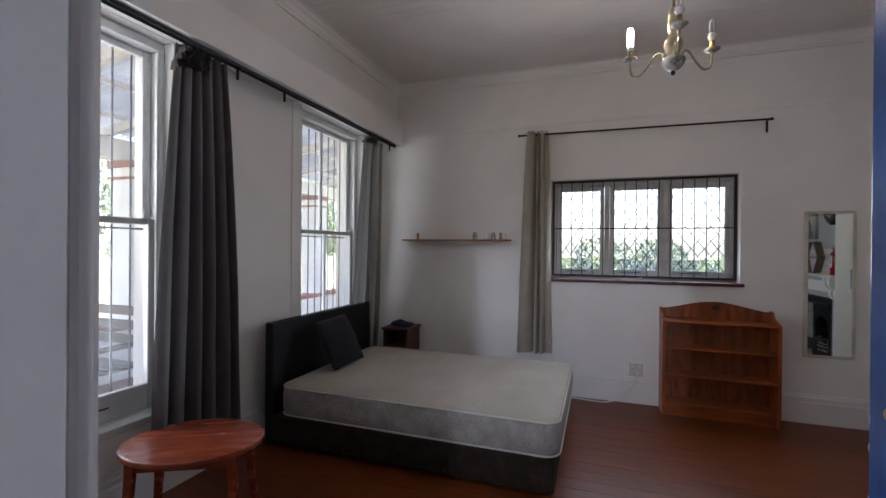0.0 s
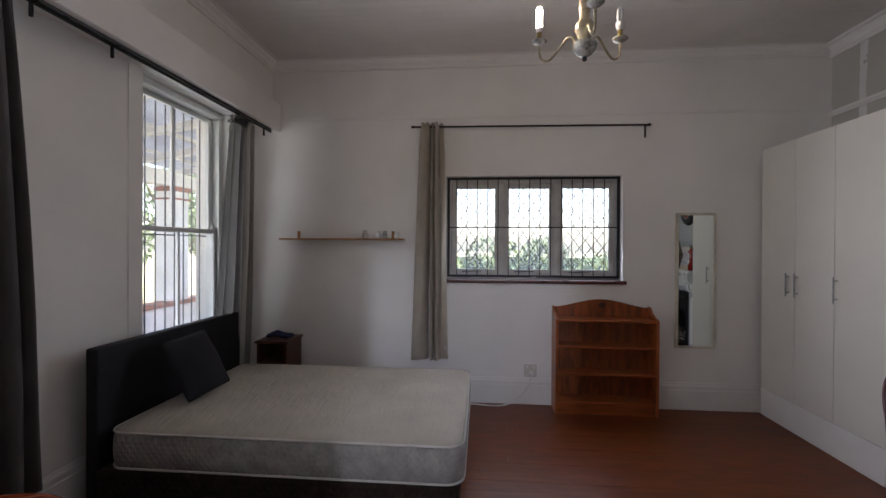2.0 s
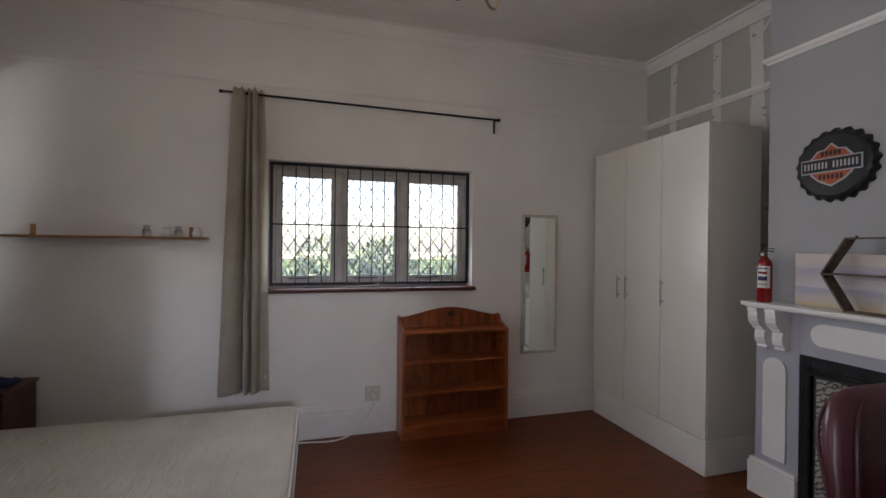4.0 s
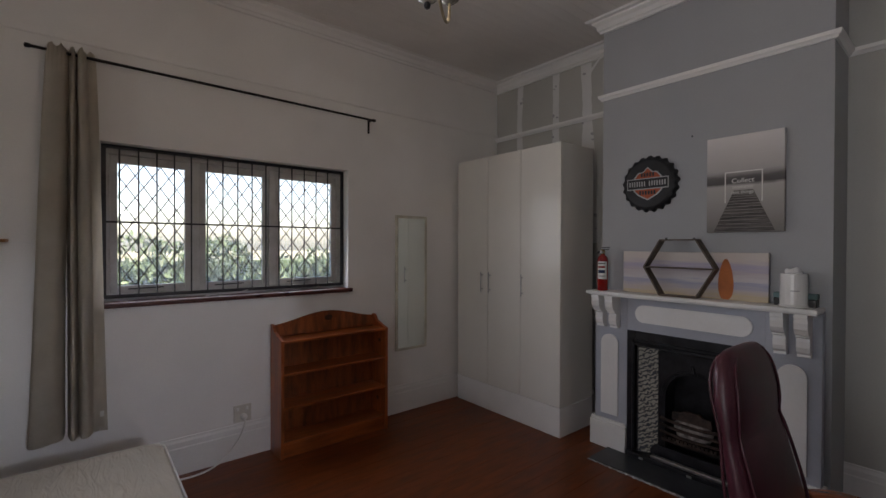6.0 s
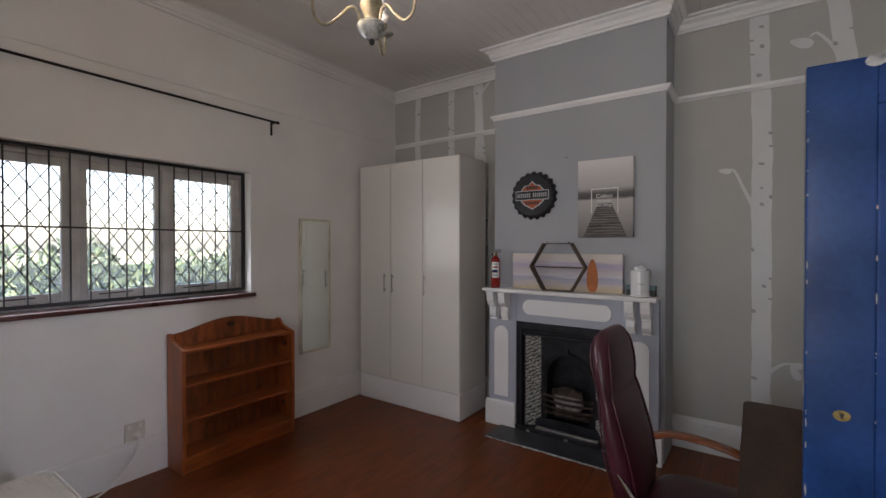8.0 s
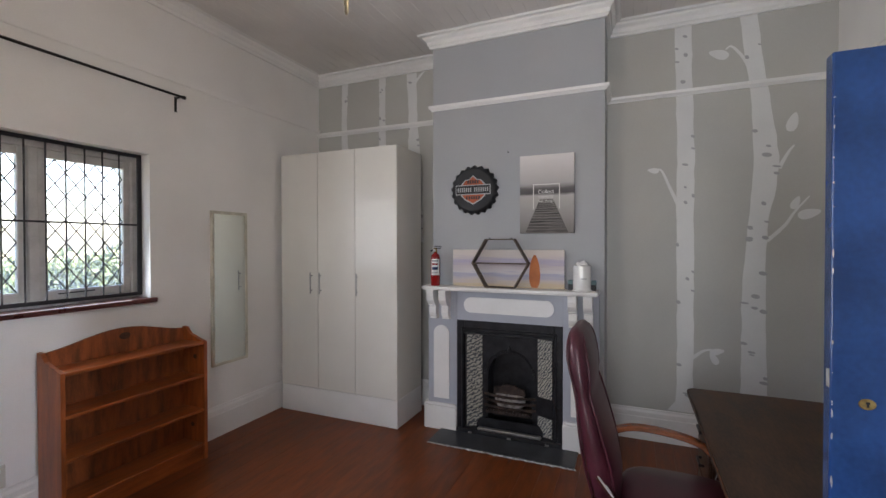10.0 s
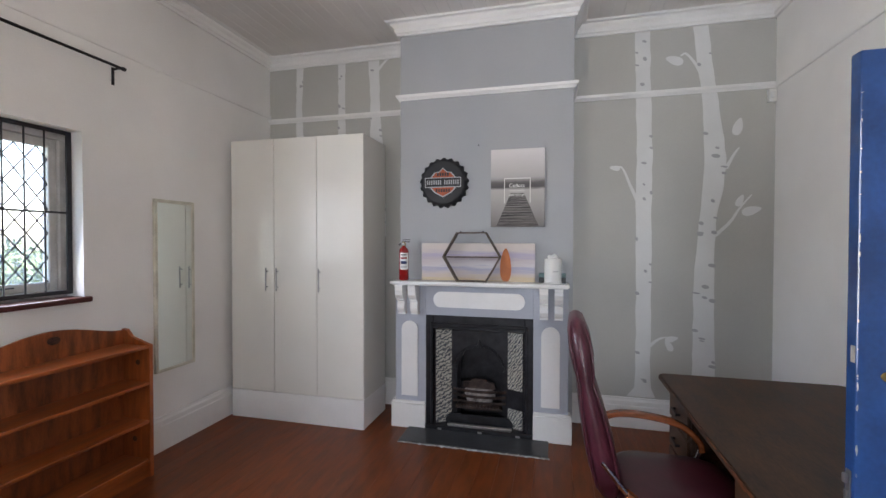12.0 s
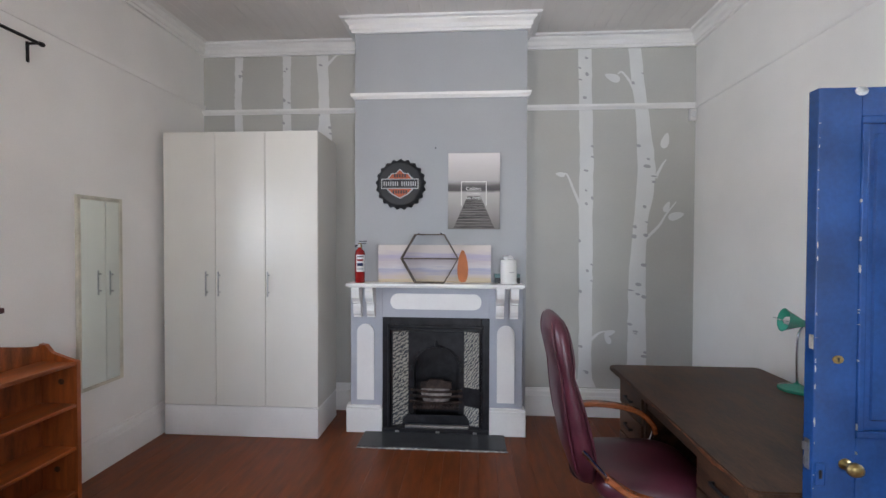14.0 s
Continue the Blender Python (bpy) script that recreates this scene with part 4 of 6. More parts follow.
back = part("back_board", prism(bmesh.new(), out, "y", 0.09, 0.104), PINE_PLY, bookcase)
kn = part("knot", lathe(bmesh.new(), [(0.03, 0.0), (0.03, 0.0015), (0.01, 0.002)], k=14), KNOT, back, "dark pine knot")
kn.matrix_local = pose(0.02, 0.09, 0.975, 90, 0, 0) @ Matrix.Diagonal((1.2, 0.75, 1, 1))
for x, y, z in ((0.4395, 0.0, 0.24), (0.4395, -0.03, 0.75)):
    part("knot", lathe(bmesh.new(), [(0.018, 0.0), (0.018, 0.0015), (0.005, 0.002)], k=12), KNOT, bookcase, "dark pine knot").matrix_local = pose(x, y, z, 0, -90, 0)

# ---- mirror, socket ----
mirror = thing("wall_mirror", (2.105, NORTH, 0.58), "narrow wall mirror in a thin cream frame", "mirror")
part("mirror_glass", B(-0.16, 0.16, -0.018, -0.012, 0.02, 1.255), MIRROR, mirror, "silvered glass")
part("backing", B(-0.17, 0.17, -0.012, -0.001, 0.01, 1.265), PINE, mirror)
for r in ((-0.18, -0.155, 0.0, 1.275), (0.155, 0.18, 0.0, 1.275), (-0.155, 0.155, 0.0, 0.024), (-0.155, 0.155, 1.25, 1.275)):
    part("frame_side", B(r[0], r[1], -0.024, -0.001, r[2], r[3], bevel=0.003), shade("cream_mirror_frame", (0.60, 0.57, 0.47), 0.5, vary=0.12, grain=8) if r[0] == -0.18 else bpy.data.materials["cream_mirror_frame"], mirror)
socket = thing("wall_socket", (0.58, NORTH, 0.325), "white plastic double wall socket above the skirting", "socket")
part("cover_plate", B(-0.062, 0.062, -0.012, -0.001, -0.062, 0.062, bevel=0.004, seg=2), shade("aged_cream_plastic", (0.62, 0.59, 0.53), 0.4, vary=0.05), socket)
part("switch", B(-0.045, -0.025, -0.015, -0.009, 0.02, 0.045, bevel=0.002), PLASTIC, socket)
part("switch", B(0.02, 0.04, -0.015, -0.009, 0.02, 0.045, bevel=0.002), PLASTIC, socket)
plug = thing("plug_and_cable", (0.585, NORTH - 0.012, 0.30), "white plug and cable trailing from the wall socket to the floor", "cable")
part("plug", lathe(bmesh.new(), [(0.024, 0.0), (0.024, 0.02), (0.016, 0.036), (0.006, 0.042)], k=12), PLASTIC, plug).matrix_local = pose(0.0, 0.0, 0.0, 90, 0, 0)
part("cable", tube(bmesh.new(), bend([(0, -0.04, 0.0), (-0.008, -0.055, -0.05), (-0.05, -0.06, -0.14), (-0.13, -0.07, -0.225), (-0.23, -0.09, -0.278), (-0.36, -0.10, -0.293), (-0.60, -0.07, -0.293), (-0.9, -0.09, -0.293)], 7), 0.0065, k=6), PLASTIC, plug)

# ---- wardrobe ----
wardrobe = thing("wardrobe", (2.67, 4.28, 0), "tall cream-white three-door built-in wardrobe with bar handles", "wardrobe")
for nm, r in (("side_panel", (0.02, 0.47, -0.63, -0.61, 0.245, 2.425)), ("side_panel", (0.02, 0.47, 0.61, 0.63, 0.245, 2.425)), ("top_panel", (0.02, 0.47, -0.61, 0.61, 2.405, 2.425)), ("back_panel", (0.455, 0.47, -0.61, 0.61, 0.262, 2.405)), ("bottom_panel", (0.02, 0.47, -0.61, 0.61, 0.245, 0.262))):
    part(nm, B(*r), MELAMINE, wardrobe)
part("plinth", B(0.0, 0.472, -0.632, 0.632, 0.0, 0.243, bevel=0.004), WHITE_TRIM, wardrobe)
for y0, y1, hy in ((0.203, 0.63, 0.265), (-0.205, 0.199, 0.163), (-0.63, -0.209, -0.238)):
    d = part("wardrobe_door", B(0.0, 0.018, y0, y1, 0.248, 2.425, bevel=0.0015), MELAMINE, wardrobe)
    hd = part("handle", tube(bmesh.new(), [(-0.03, hy, 1.125), (-0.03, hy, 1.32)], 0.006, k=10), STEEL, d, "brushed steel bar handle")
    for z in (1.155, 1.29):
        part("handle_post", tube(bmesh.new(), [(-0.03, hy, z), (0.0, hy, z)], 0.0045, k=8), STEEL, d)

# ---- fireplace ----
fire = thing("fireplace", (BREAST, 2.735, 0), "grey and white timber fireplace surround with a cast-iron tiled insert", "fireplace")
FX = -0.062
for y0, y1 in ((-0.70, -0.435), (0.435, 0.70)):
    part("pilaster", B(FX, -0.001, y0, y1, 0.0, 1.195, bevel=0.003), GREY_TIMBER, fire)
part("frieze", B(FX, -0.001, -0.435, 0.435, 0.945, 1.195), GREY_TIMBER, fire)
for y0, y1 in ((-0.725, -0.435), (0.435, 0.73)):
    bm = B(FX - 0.028, -0.001, y0, y1, 0.0, 0.20, bevel=0.004)
    box(bm, FX - 0.018, -0.001, y0 + 0.008, y1 - 0.004, 0.20, 0.222, bevel=0.006, seg=2)
    part("plinth_block", bm, WHITE_TRIM, fire, "white painted plinth block")


def arched(w, h, k=10, both=False):
    o = [(-w, 0), (w, 0)] if not both else [(w * math.cos(a), w + w * math.sin(a)) for a in (math.pi + math.pi * j / k for j in range(k + 1))]
    return o + [(w * math.cos(a), h - w + w * math.sin(a)) for a in (math.pi * j / k for j in range(k + 1))]


for y in (-0.565, 0.575):
    part("raised_panel", prism(bmesh.new(), [(y + u, 0.265 + v) for u, v in arched(0.07, 0.625)], "x", FX - 0.012, FX - 0.0005), WHITE_TRIM, fire, "white round-headed raised panel")
st = [(0.065 * math.cos(a), 0.065 * math.sin(a)) for a in (2 * math.pi * j / 24 for j in range(24))]
part("raised_panel", prism(bmesh.new(), [(u + (0.305 if u > 0 else -0.305), 1.075 + v) for u, v in st], "x", FX - 0.012, FX - 0.0005), WHITE_TRIM, fire, "white round-ended raised panel")
corbel = [(0.0, 0.245), (-0.125, 0.245), (-0.128, 0.225), (-0.118, 0.222), (-0.122, 0.20), (-0.118, 0.165), (-0.10, 0.138), (-0.078, 0.125), (-0.082, 0.118), (-0.055, 0.108), (-0.062, 0.09), (-0.064, 0.055), (-0.056, 0.03), (-0.04, 0.014), (-0.044, 0.0), (0.0, 0.0)]
for y in (0.632, 0.522, -0.515, -0.625):
    part("corbel", prism(bmesh.new(), [(FX + u, 0.95 + v) for u, v in corbel], "y", y - 0.031, y + 0.031), WHITE_TRIM, fire, "white scrolled corbel")
bm = B(-0.195, -0.001, -0.70, 0.705, 1.205, 1.23, bevel=0.007, seg=3)
box(bm, -0.165, -0.001, -0.69, 0.695, 1.195, 1.205)
part("mantel_shelf", bm, WHITE_TRIM, fire, "white painted mantel shelf")
insert = part("iron_frame", boxes((FX - 0.004, FX + 0.03, -0.435, -0.37, 0.0, 0.945), (FX - 0.004, FX + 0.03, 0.37, 0.435, 0.0, 0.945), (FX - 0.004, FX + 0.03, -0.37, 0.37, 0.875, 0.945), bevel=0.004), BLACK_IRON, fire, "black cast-iron frame")
part("inner_moulding", boxes((FX - 0.012, FX + 0.03, -0.395, -0.37, 0.03, 0.885), (FX - 0.012, FX + 0.03, 0.37, 0.395, 0.03, 0.885), (FX - 0.012, FX + 0.03, -0.395, 0.395, 0.86, 0.885), bevel=0.006), BLACK_IRON, fire)
part("canopy_lip", prism(bmesh.new(), [(FX + 0.0, 0.835), (FX - 0.03, 0.845), (FX - 0.03, 0.86), (FX + 0.02, 0.872)], "y", -0.37, 0.37), BLACK_IRON, fire)

TILE = bpy.data.materials.new("patterned_fireplace_tile")
TILE.use_nodes = True
tn, tl = TILE.node_tree.nodes, TILE.node_tree.links
tc = tn.new("ShaderNodeTexCoord")
w1 = tn.new("ShaderNodeTexWave")
w1.bands_direction, w1.wave_profile = "DIAGONAL", "SIN"
w1.inputs["Scale"].default_value, w1.inputs["Distortion"].default_value, w1.inputs["Detail"].default_value, w1.inputs["Detail Scale"].default_value = 19.0, 7.0, 2.0, 2.0
tl.new(tc.outputs["Object"], w1.inputs["Vector"])
rp = tn.new("ShaderNodeValToRGB")
e = rp.color_ramp.elements
e[0].position, e[0].color = 0.22, (0.075, 0.085, 0.10, 1)
e[1].position, e[1].color = 0.66, (0.40, 0.39, 0.345, 1)
mid = e.new(0.42)
mid.color = (0.24, 0.22, 0.18, 1)
tl.new(w1.outputs["Fac"], rp.inputs[0])
tl.new(rp.outputs[0], tn["Principled BSDF"].inputs["Base Color"])
tn["Principled BSDF"].inputs["Roughness"].default_value = 0.15

# splayed tiled cheeks, five tiles each; one tile is missing on the south cheek
for sgn in (1, -1):
    a, b = Vector((FX + 0.012, sgn * 0.365)), Vector((FX + 0.075, sgn * 0.225))
    cheek = part("cheek", prism(bmesh.new(), [(a.x, a.y), (b.x, b.y), (b.x + 0.02, b.y), (a.x + 0.02, a.y)], "z", 0.03, 0.84), BLACK_IRON, fire)
    d = (b - a).normalized()
    nrm = Vector((-d.y, d.x)) * (1 if d.y < 0 else -1)
    if nrm.x > 0:
        nrm = -nrm
    for k in range(5):
        if sgn < 0 and k == 1:
            continue
        z0 = 0.055 + 0.154 * k
        p, q = a + d * 0.012, b - d * 0.010
        o = [(p.x, p.y), (q.x, q.y), (q.x + nrm.x * 0.006, q.y + nrm.y * 0.006), (p.x + nrm.x * 0.006, p.y + nrm.y * 0.006)]
        part("tile", prism(bmesh.new(), o, "z", z0, z0 + 0.151), TILE, cheek, "cream, brown and black patterned tile")
part("head_plate", B(FX + 0.076, FX + 0.094, -0.37, 0.37, 0.70, 0.90), BLACK_IRON, fire)
part("side_plate", B(FX + 0.096, FX + 0.11, -0.39, -0.2, 0.0, 0.90), BLACK_IRON, fire)
part("side_plate", B(FX + 0.096, FX + 0.11, 0.2, 0.39, 0.0, 0.90), BLACK_IRON, fire)
# arched back plate
k = 16
bm = bmesh.new()
outer, inner = [], []
for j in range(k + 1):
    a = math.pi * j / k
    inner.append((0.185 * math.cos(a), 0.49 + 0.185 * math.sin(a)))
    c, sn = math.cos(a), math.sin(a)
    sc = min(0.235 / max(abs(c), 1e-6), 0.35 / max(sn, 1e-6))
    outer.append((sc * c, 0.49 + sc * sn))
inner = [(0.185, 0.13)] + inner + [(-0.185, 0.13)]
outer = [(0.235, 0.13)] + outer + [(-0.235, 0.13)]
for x in (FX + 0.075, FX + 0.095):
    vi, vo = [bm.verts.new((x, u, v)) for u, v in inner], [bm.verts.new((x, u, v)) for u, v in outer]
    for j in range(len(inner) - 1):
        bm.faces.new((vi[j], vi[j + 1], vo[j + 1], vo[j]))
loft(bm, [[(x, u, v) for u, v in inner] for x in (FX + 0.075, FX + 0.22)], closed=False)
part("arch_plate", bm, BLACK_IRON, fire)
bm = bmesh.new()
for r in (0.20, 0.212):
    tube(bm, [(FX + 0.072, r * math.cos(math.pi * j / 20), 0.49 + r * math.sin(math.pi * j / 20)) for j in range(21)], 0.004, k=6)
tube(bm, [(FX + 0.07, 0, 0.70), (FX + 0.064, 0, 0.745)], [0.018, 0.006], k=8)
part("arch_bead", bm, BLACK_IRON, fire)
part("fire_back", boxes((0.18, 0.20, -0.22, 0.22, 0.0, 0.73), (FX + 0.1, 0.18, -0.22, -0.19, 0.0, 0.73), (FX + 0.1, 0.18, 0.19, 0.22, 0.0, 0.73), (FX + 0.1, 0.2, -0.22, 0.22, 0.70, 0.73)), BLACK_IRON, fire)
grate = part("grate", boxes((FX + 0.03, 0.16, -0.19, 0.19, 0.185, 0.205)), GRATE_IRON, fire, "rusty cast-iron fire grate")
for z, bow in ((0.235, 0.035), (0.285, 0.04), (0.33, 0.045)):
    pts = [(FX + 0.07 - bow * math.cos(math.pi * (j / 12 - 0.5)), -0.215 + 0.43 * j / 12, z) for j in range(13)]
    part("grate_bar", tube(bmesh.new(), pts, 0.012, k=6), GRATE_IRON, grate)
for j in range(13):
    y = -0.16 + 0.32 * j / 12
    part("grate_tooth", B(FX + 0.028, FX + 0.042, y - 0.008, y + 0.008, 0.19, 0.222), GRATE_IRON, grate)
bm = bmesh.new()
prism(bm, [(-0.13, 0.35), (0.13, 0.35), (0.125, 0.40), (0.07, 0.405), (0.05, 0.425), (-0.05, 0.425), (-0.07, 0.405), (-0.125, 0.40)], "x", FX + 0.05, FX + 0.075)
part("grate_hood", bm, GRATE_IRON, grate)
part("ash_fret", prism(bmesh.new(), [(-0.33, 0.0), (0.33, 0.0), (0.33, 0.03), (0.24, 0.13), (-0.24, 0.13), (-0.33, 0.03)], "x", FX + 0.045, FX + 0.06), BLACK_IRON, fire)
part("ash_bar", B(FX - 0.02, FX + 0.02, -0.27, 0.25, 0.045, 0.068, bevel=0.006), STEEL, fire, "worn bright edge of the ash fret")
part("base_bar", B(FX - 0.03, FX + 0.05, -0.435, 0.435, 0.0, 0.045, bevel=0.006), BLACK_IRON, fire)
for y in (-0.32, -0.02, 0.31):
    part("stud", B(FX - 0.034, FX - 0.029, y - 0.016, y + 0.016, 0.014, 0.03, bevel=0.002), STEEL, fire)
paper = thing("crumpled_paper", (BREAST + 0.03, 2.735, 0.205), "crumpled grey paper lying in the fire grate", "paper")
bm = bmesh.new()
bmesh.ops.create_icosphere(bm, subdivisions=3, radius=1, matrix=Matrix.Translation((0, 0, 0.09)) @ Matrix.Diagonal((0.05, 0.125, 0.10, 1)))
for v in bm.verts:
    v.co += 0.018 * noise.noise_vector(v.co * 22)
    v.co.z = max(v.co.z, 0.0)
part("paper_ball", bm, ASH_PAPER, paper)
hearth = thing("hearth_slab", (2.71, 2.745, 0), "black slate hearth slab with a crumbling mortar edge", "hearth")
part("slab", B(-0.155, 0.125, -0.565, 0.565, 0.0, 0.014, bevel=0.003), SLATE, hearth)
rg = random.Random(11)
bm = bmesh.new()
for k in range(110):
    y = -0.565 + 1.13 * k / 109
    bmesh.ops.create_icosphere(bm, subdivisions=1, radius=1, matrix=Matrix.Translation((-0.158 + rg.uniform(-0.006, 0.004), y, 0.004)) @ Matrix.Diagonal((rg.uniform(0.004, 0.010), rg.uniform(0.005, 0.014), rg.uniform(0.004, 0.009), 1)))
part("mortar_edge", bm, CHIP, hearth, "crumbling pale mortar edge")

# ---- things on and over the mantel ----
MZ = 1.23
ext = thing("fire_extinguisher", (2.79, 3.345, MZ), "small red fire extinguisher with a white label on the mantel", "fire extinguisher")
part("cylinder", lathe(bmesh.new(), [(0.034, 0.0), (0.040, 0.006), (0.040, 0.235), (0.034, 0.258), (0.018, 0.272), (0.014, 0.285)], k=24), RED_PAINT, ext, smooth=True)
part("valve", lathe(bmesh.new(), [(0.016, 0.283), (0.016, 0.305), (0.010, 0.318)], k=12), BRASS, ext)
part("lever", boxes((-0.008, 0.008, -0.05, 0.015, 0.312, 0.319), (-0.007, 0.007, -0.055, 0.01, 0.329, 0.335), bevel=0.002), BLACK_PLASTIC, ext, "black squeeze lever")
part("gauge", lathe(bmesh.new(), [(0.012, 0), (0.012, 0.012), (0.004, 0.014)], k=12), STEEL, ext).matrix_local = pose(-0.014, 0.0, 0.297, 0, -90, 0)
part("nozzle", tube(bmesh.new(), [(0, 0.012, 0.30), (0, 0.03, 0.298), (0.0, 0.04, 0.29)], [0.006, 0.007, 0.009], k=8), BLACK_PLASTIC, ext)
lab = loft(bmesh.new(), [[(0.0407 * math.cos(a), 0.0407 * math.sin(a), z) for a in (radians(150 + 9 * j) for j in range(13))] for z in (0.09, 0.225)], closed=False)
lb = part("label_sheet", lab, PLASTIC, ext, "white paper label")
for z0, z1, m in ((0.205, 0.214, BLACK_PLASTIC), (0.175, 0.190, RED_PAINT), (0.135, 0.160, CLOTH_BLUE), (0.105, 0.118, LOGO_GREY)):
    part("label_bar", loft(bmesh.new(), [[(0.0411 * math.cos(a), 0.0411 * math.sin(a), z) for a in (radians(162 + 9 * j) for j in range(9))] for z in (z0, z1)], closed=False), m, lb)

beach = thing("beach_canvas", (2.862, 2.75, MZ), "wide beach painting with an orange surfboard leaning on the wall", "painting")
BEACH = ramp_paint("beach_paint", 2, [(0.0, (0.50, 0.42, 0.33)), (0.22, (0.55, 0.45, 0.30)), (0.36, (0.52, 0.46, 0.46)), (0.5, (0.36, 0.36, 0.48)), (0.58, (0.58, 0.55, 0.56)), (0.74, (0.50, 0.44, 0.46)), (0.86, (0.42, 0.38, 0.50)), (1.0, (0.60, 0.54, 0.50))], blotch=0.34, scale=3.5)
cv = part("canvas", B(-0.008, 0.012, -0.46, 0.46, 0.001, 0.305, bevel=0.002), BEACH, beach)
surf = []
for j in range(25):
    a = 2 * math.pi * j / 24
    surf.append((0.0 + 0.043 * math.cos(a) * (1 - 0.25 * math.sin(a)), 0.13 + 0.135 * math.sin(a)))
part("surfboard", prism(bmesh.new(), [(-0.232 + u, max(0.004, v)) for u, v in surf[:-1]], "x", -0.0105, -0.0082), ORANGE, cv, "orange painted surfboard")
hexa = thing("hexagon_shelf", (2.80, 2.78, MZ), "dark wooden hexagon shelf frame with a middle shelf on the mantel", "decorative shelf")
hv = [(-0.118, 0.0), (0.118, 0.0), (0.232, 0.198), (0.118, 0.392), (-0.118, 0.392), (-0.232, 0.198)]
for j in range(6):
    (u0, v0), (u1, v1) = hv[j], hv[(j + 1) % 6]
    iu0, iv0, iu1, iv1 = u0 * 0.955, 0.196 + (v0 - 0.196) * 0.955, u1 * 0.955, 0.196 + (v1 - 0.196) * 0.955
    part("frame_board", prism(bmesh.new(), [(u0, v0), (u1, v1), (iu1, iv1), (iu0, iv0)], "x", -0.045, 0.035), WEATHERED, hexa)
part("middle_shelf", B(-0.045, 0.035, -0.215, 0.215, 0.192, 0.2), WEATHERED, hexa)
for y in (-0.09, 0.09):
    part("hook", tube(bmesh.new(), [(0.0, y, 0.392), (0.0, y, 0.402)], 0.006, k=6), BLACK_IRON, hexa)
can = thing("ceramic_canister", (2.785, 2.155, MZ), "white glazed canister with crumpled tissue on top", "canister")
part("canister_body", lathe(bmesh.new(), [(0.058, 0.0), (0.068, 0.004), (0.068, 0.012), (0.064, 0.016), (0.064, 0.185), (0.061, 0.192), (0.05, 0.192)], k=28), CERAMIC, can, smooth=False)
part("printed_bars", loft(bmesh.new(), [[(0.0646 * math.cos(a), 0.0646 * math.sin(a), z) for a in (radians(180 + 6 * j) for j in range(7))] for z in (0.092, 0.10)], closed=False), LOGO_GREY, can, "small grey printed line")
bm = bmesh.new()
bmesh.ops.create_icosphere(bm, subdivisions=3, radius=1, matrix=Matrix.Translation((0, 0, 0.20)) @ Matrix.Diagonal((0.04, 0.04, 0.022, 1)))
for v in bm.verts:
    v.co += 0.02 * noise.noise_vector(v.co * 30 + Vector((3, 1, 2)))
part("tissue", bm, TISSUE, can, "crumpled white tissue")
pack = thing("small_box", (2.86, 2.16, MZ), "small dark box with a pale green edge behind the canister", "box")
part("box_body", B(-0.03, 0.03, -0.10, 0.10, 0.0, 0.045, bevel=0.003), BLACK_PLASTIC, pack)
part("lid", B(-0.031, 0.031, -0.101, 0.101, 0.045, 0.075, bevel=0.003), shade("muted_teal_card", (0.12, 0.2, 0.2), 0.6), pack)

sign = thing("bottle_cap_sign", (BREAST, 3.032, 2.032), "round black bottle-cap wall sign with an orange shield emblem", "wall sign")
ring = []
for z, r, w in ((0.0, 0.203, 0.008), (0.018, 0.199, 0.0065), (0.034, 0.186, 0.002), (0.042, 0.17, 0.0)):
    ring.append([(-z - 0.001, (r + w * math.cos(21 * a)) * math.sin(a), (r + w * math.cos(21 * a)) * math.cos(a)) for a in (2 * math.pi * j / 168 for j in range(168))])
part("cap", loft(bmesh.new(), ring), CAP_BLACK, sign)
shield = [(-0.105, 0.045), (-0.07, 0.085), (-0.035, 0.088), (0.0, 0.122), (0.035, 0.088), (0.07, 0.085), (0.105, 0.045), (0.105, -0.05), (0.07, -0.085), (0.0, -0.122), (-0.07, -0.085), (-0.105, -0.05)]
sh = part("shield", prism(bmesh.new(), shield, "x", -0.046, -0.0425), LOGO_GREY, sign)
part("shield_field", prism(bmesh.new(), [(u * 0.90, v * 0.92) for u, v in shield], "x", -0.048, -0.046), LOGO_ORANGE, sh, "burnt orange field")
bar_ = part("name_bar", B(-0.051, -0.046, -0.152, 0.152, -0.041, 0.041, bevel=0.001), LOGO_GREY, sh)
part("bar_field", B(-0.0535, -0.051, -0.145, 0.145, -0.034, 0.034), CAP_BLACK, bar_)
for j in range(15):
    if j != 7:
        y = -0.128 + 0.0183 * j
        part("letter_bar", B(-0.0548, -0.0536, y - 0.0045, y + 0.0045, -0.018, 0.018), LOGO_GREY, sh)
for z, n in ((0.066, 5), (-0.066, 6)):
    for j in range(n):
        y = (j - n / 2 + 0.5) * 0.021
        part("letter_bar", B(-0.0495, -0.0481, y - 0.007, y + 0.007, z - 0.014, z + 0.014), CAP_BLACK, sh)

jetty = thing("jetty_canvas", (BREAST, 2.43, 1.665), "grey canvas print of a wooden jetty running into a lake", "picture")
JETTY = ramp_paint("lake_print", 2, [(0.0, (0.15, 0.138, 0.13)), (0.25, (0.30, 0.282, 0.27)), (0.50, (0.43, 0.41, 0.395)), (0.535, (0.065, 0.06, 0.06)), (0.575, (0.085, 0.08, 0.08)), (0.60, (0.12, 0.11, 0.108)), (0.66, (0.42, 0.40, 0.395)), (1.0, (0.66, 0.63, 0.62))], blotch=0.05, scale=4)
cvs = part("canvas", B(-0.034, -0.002, -0.21, 0.21, 0.0, 0.615, bevel=0.002), JETTY, jetty)
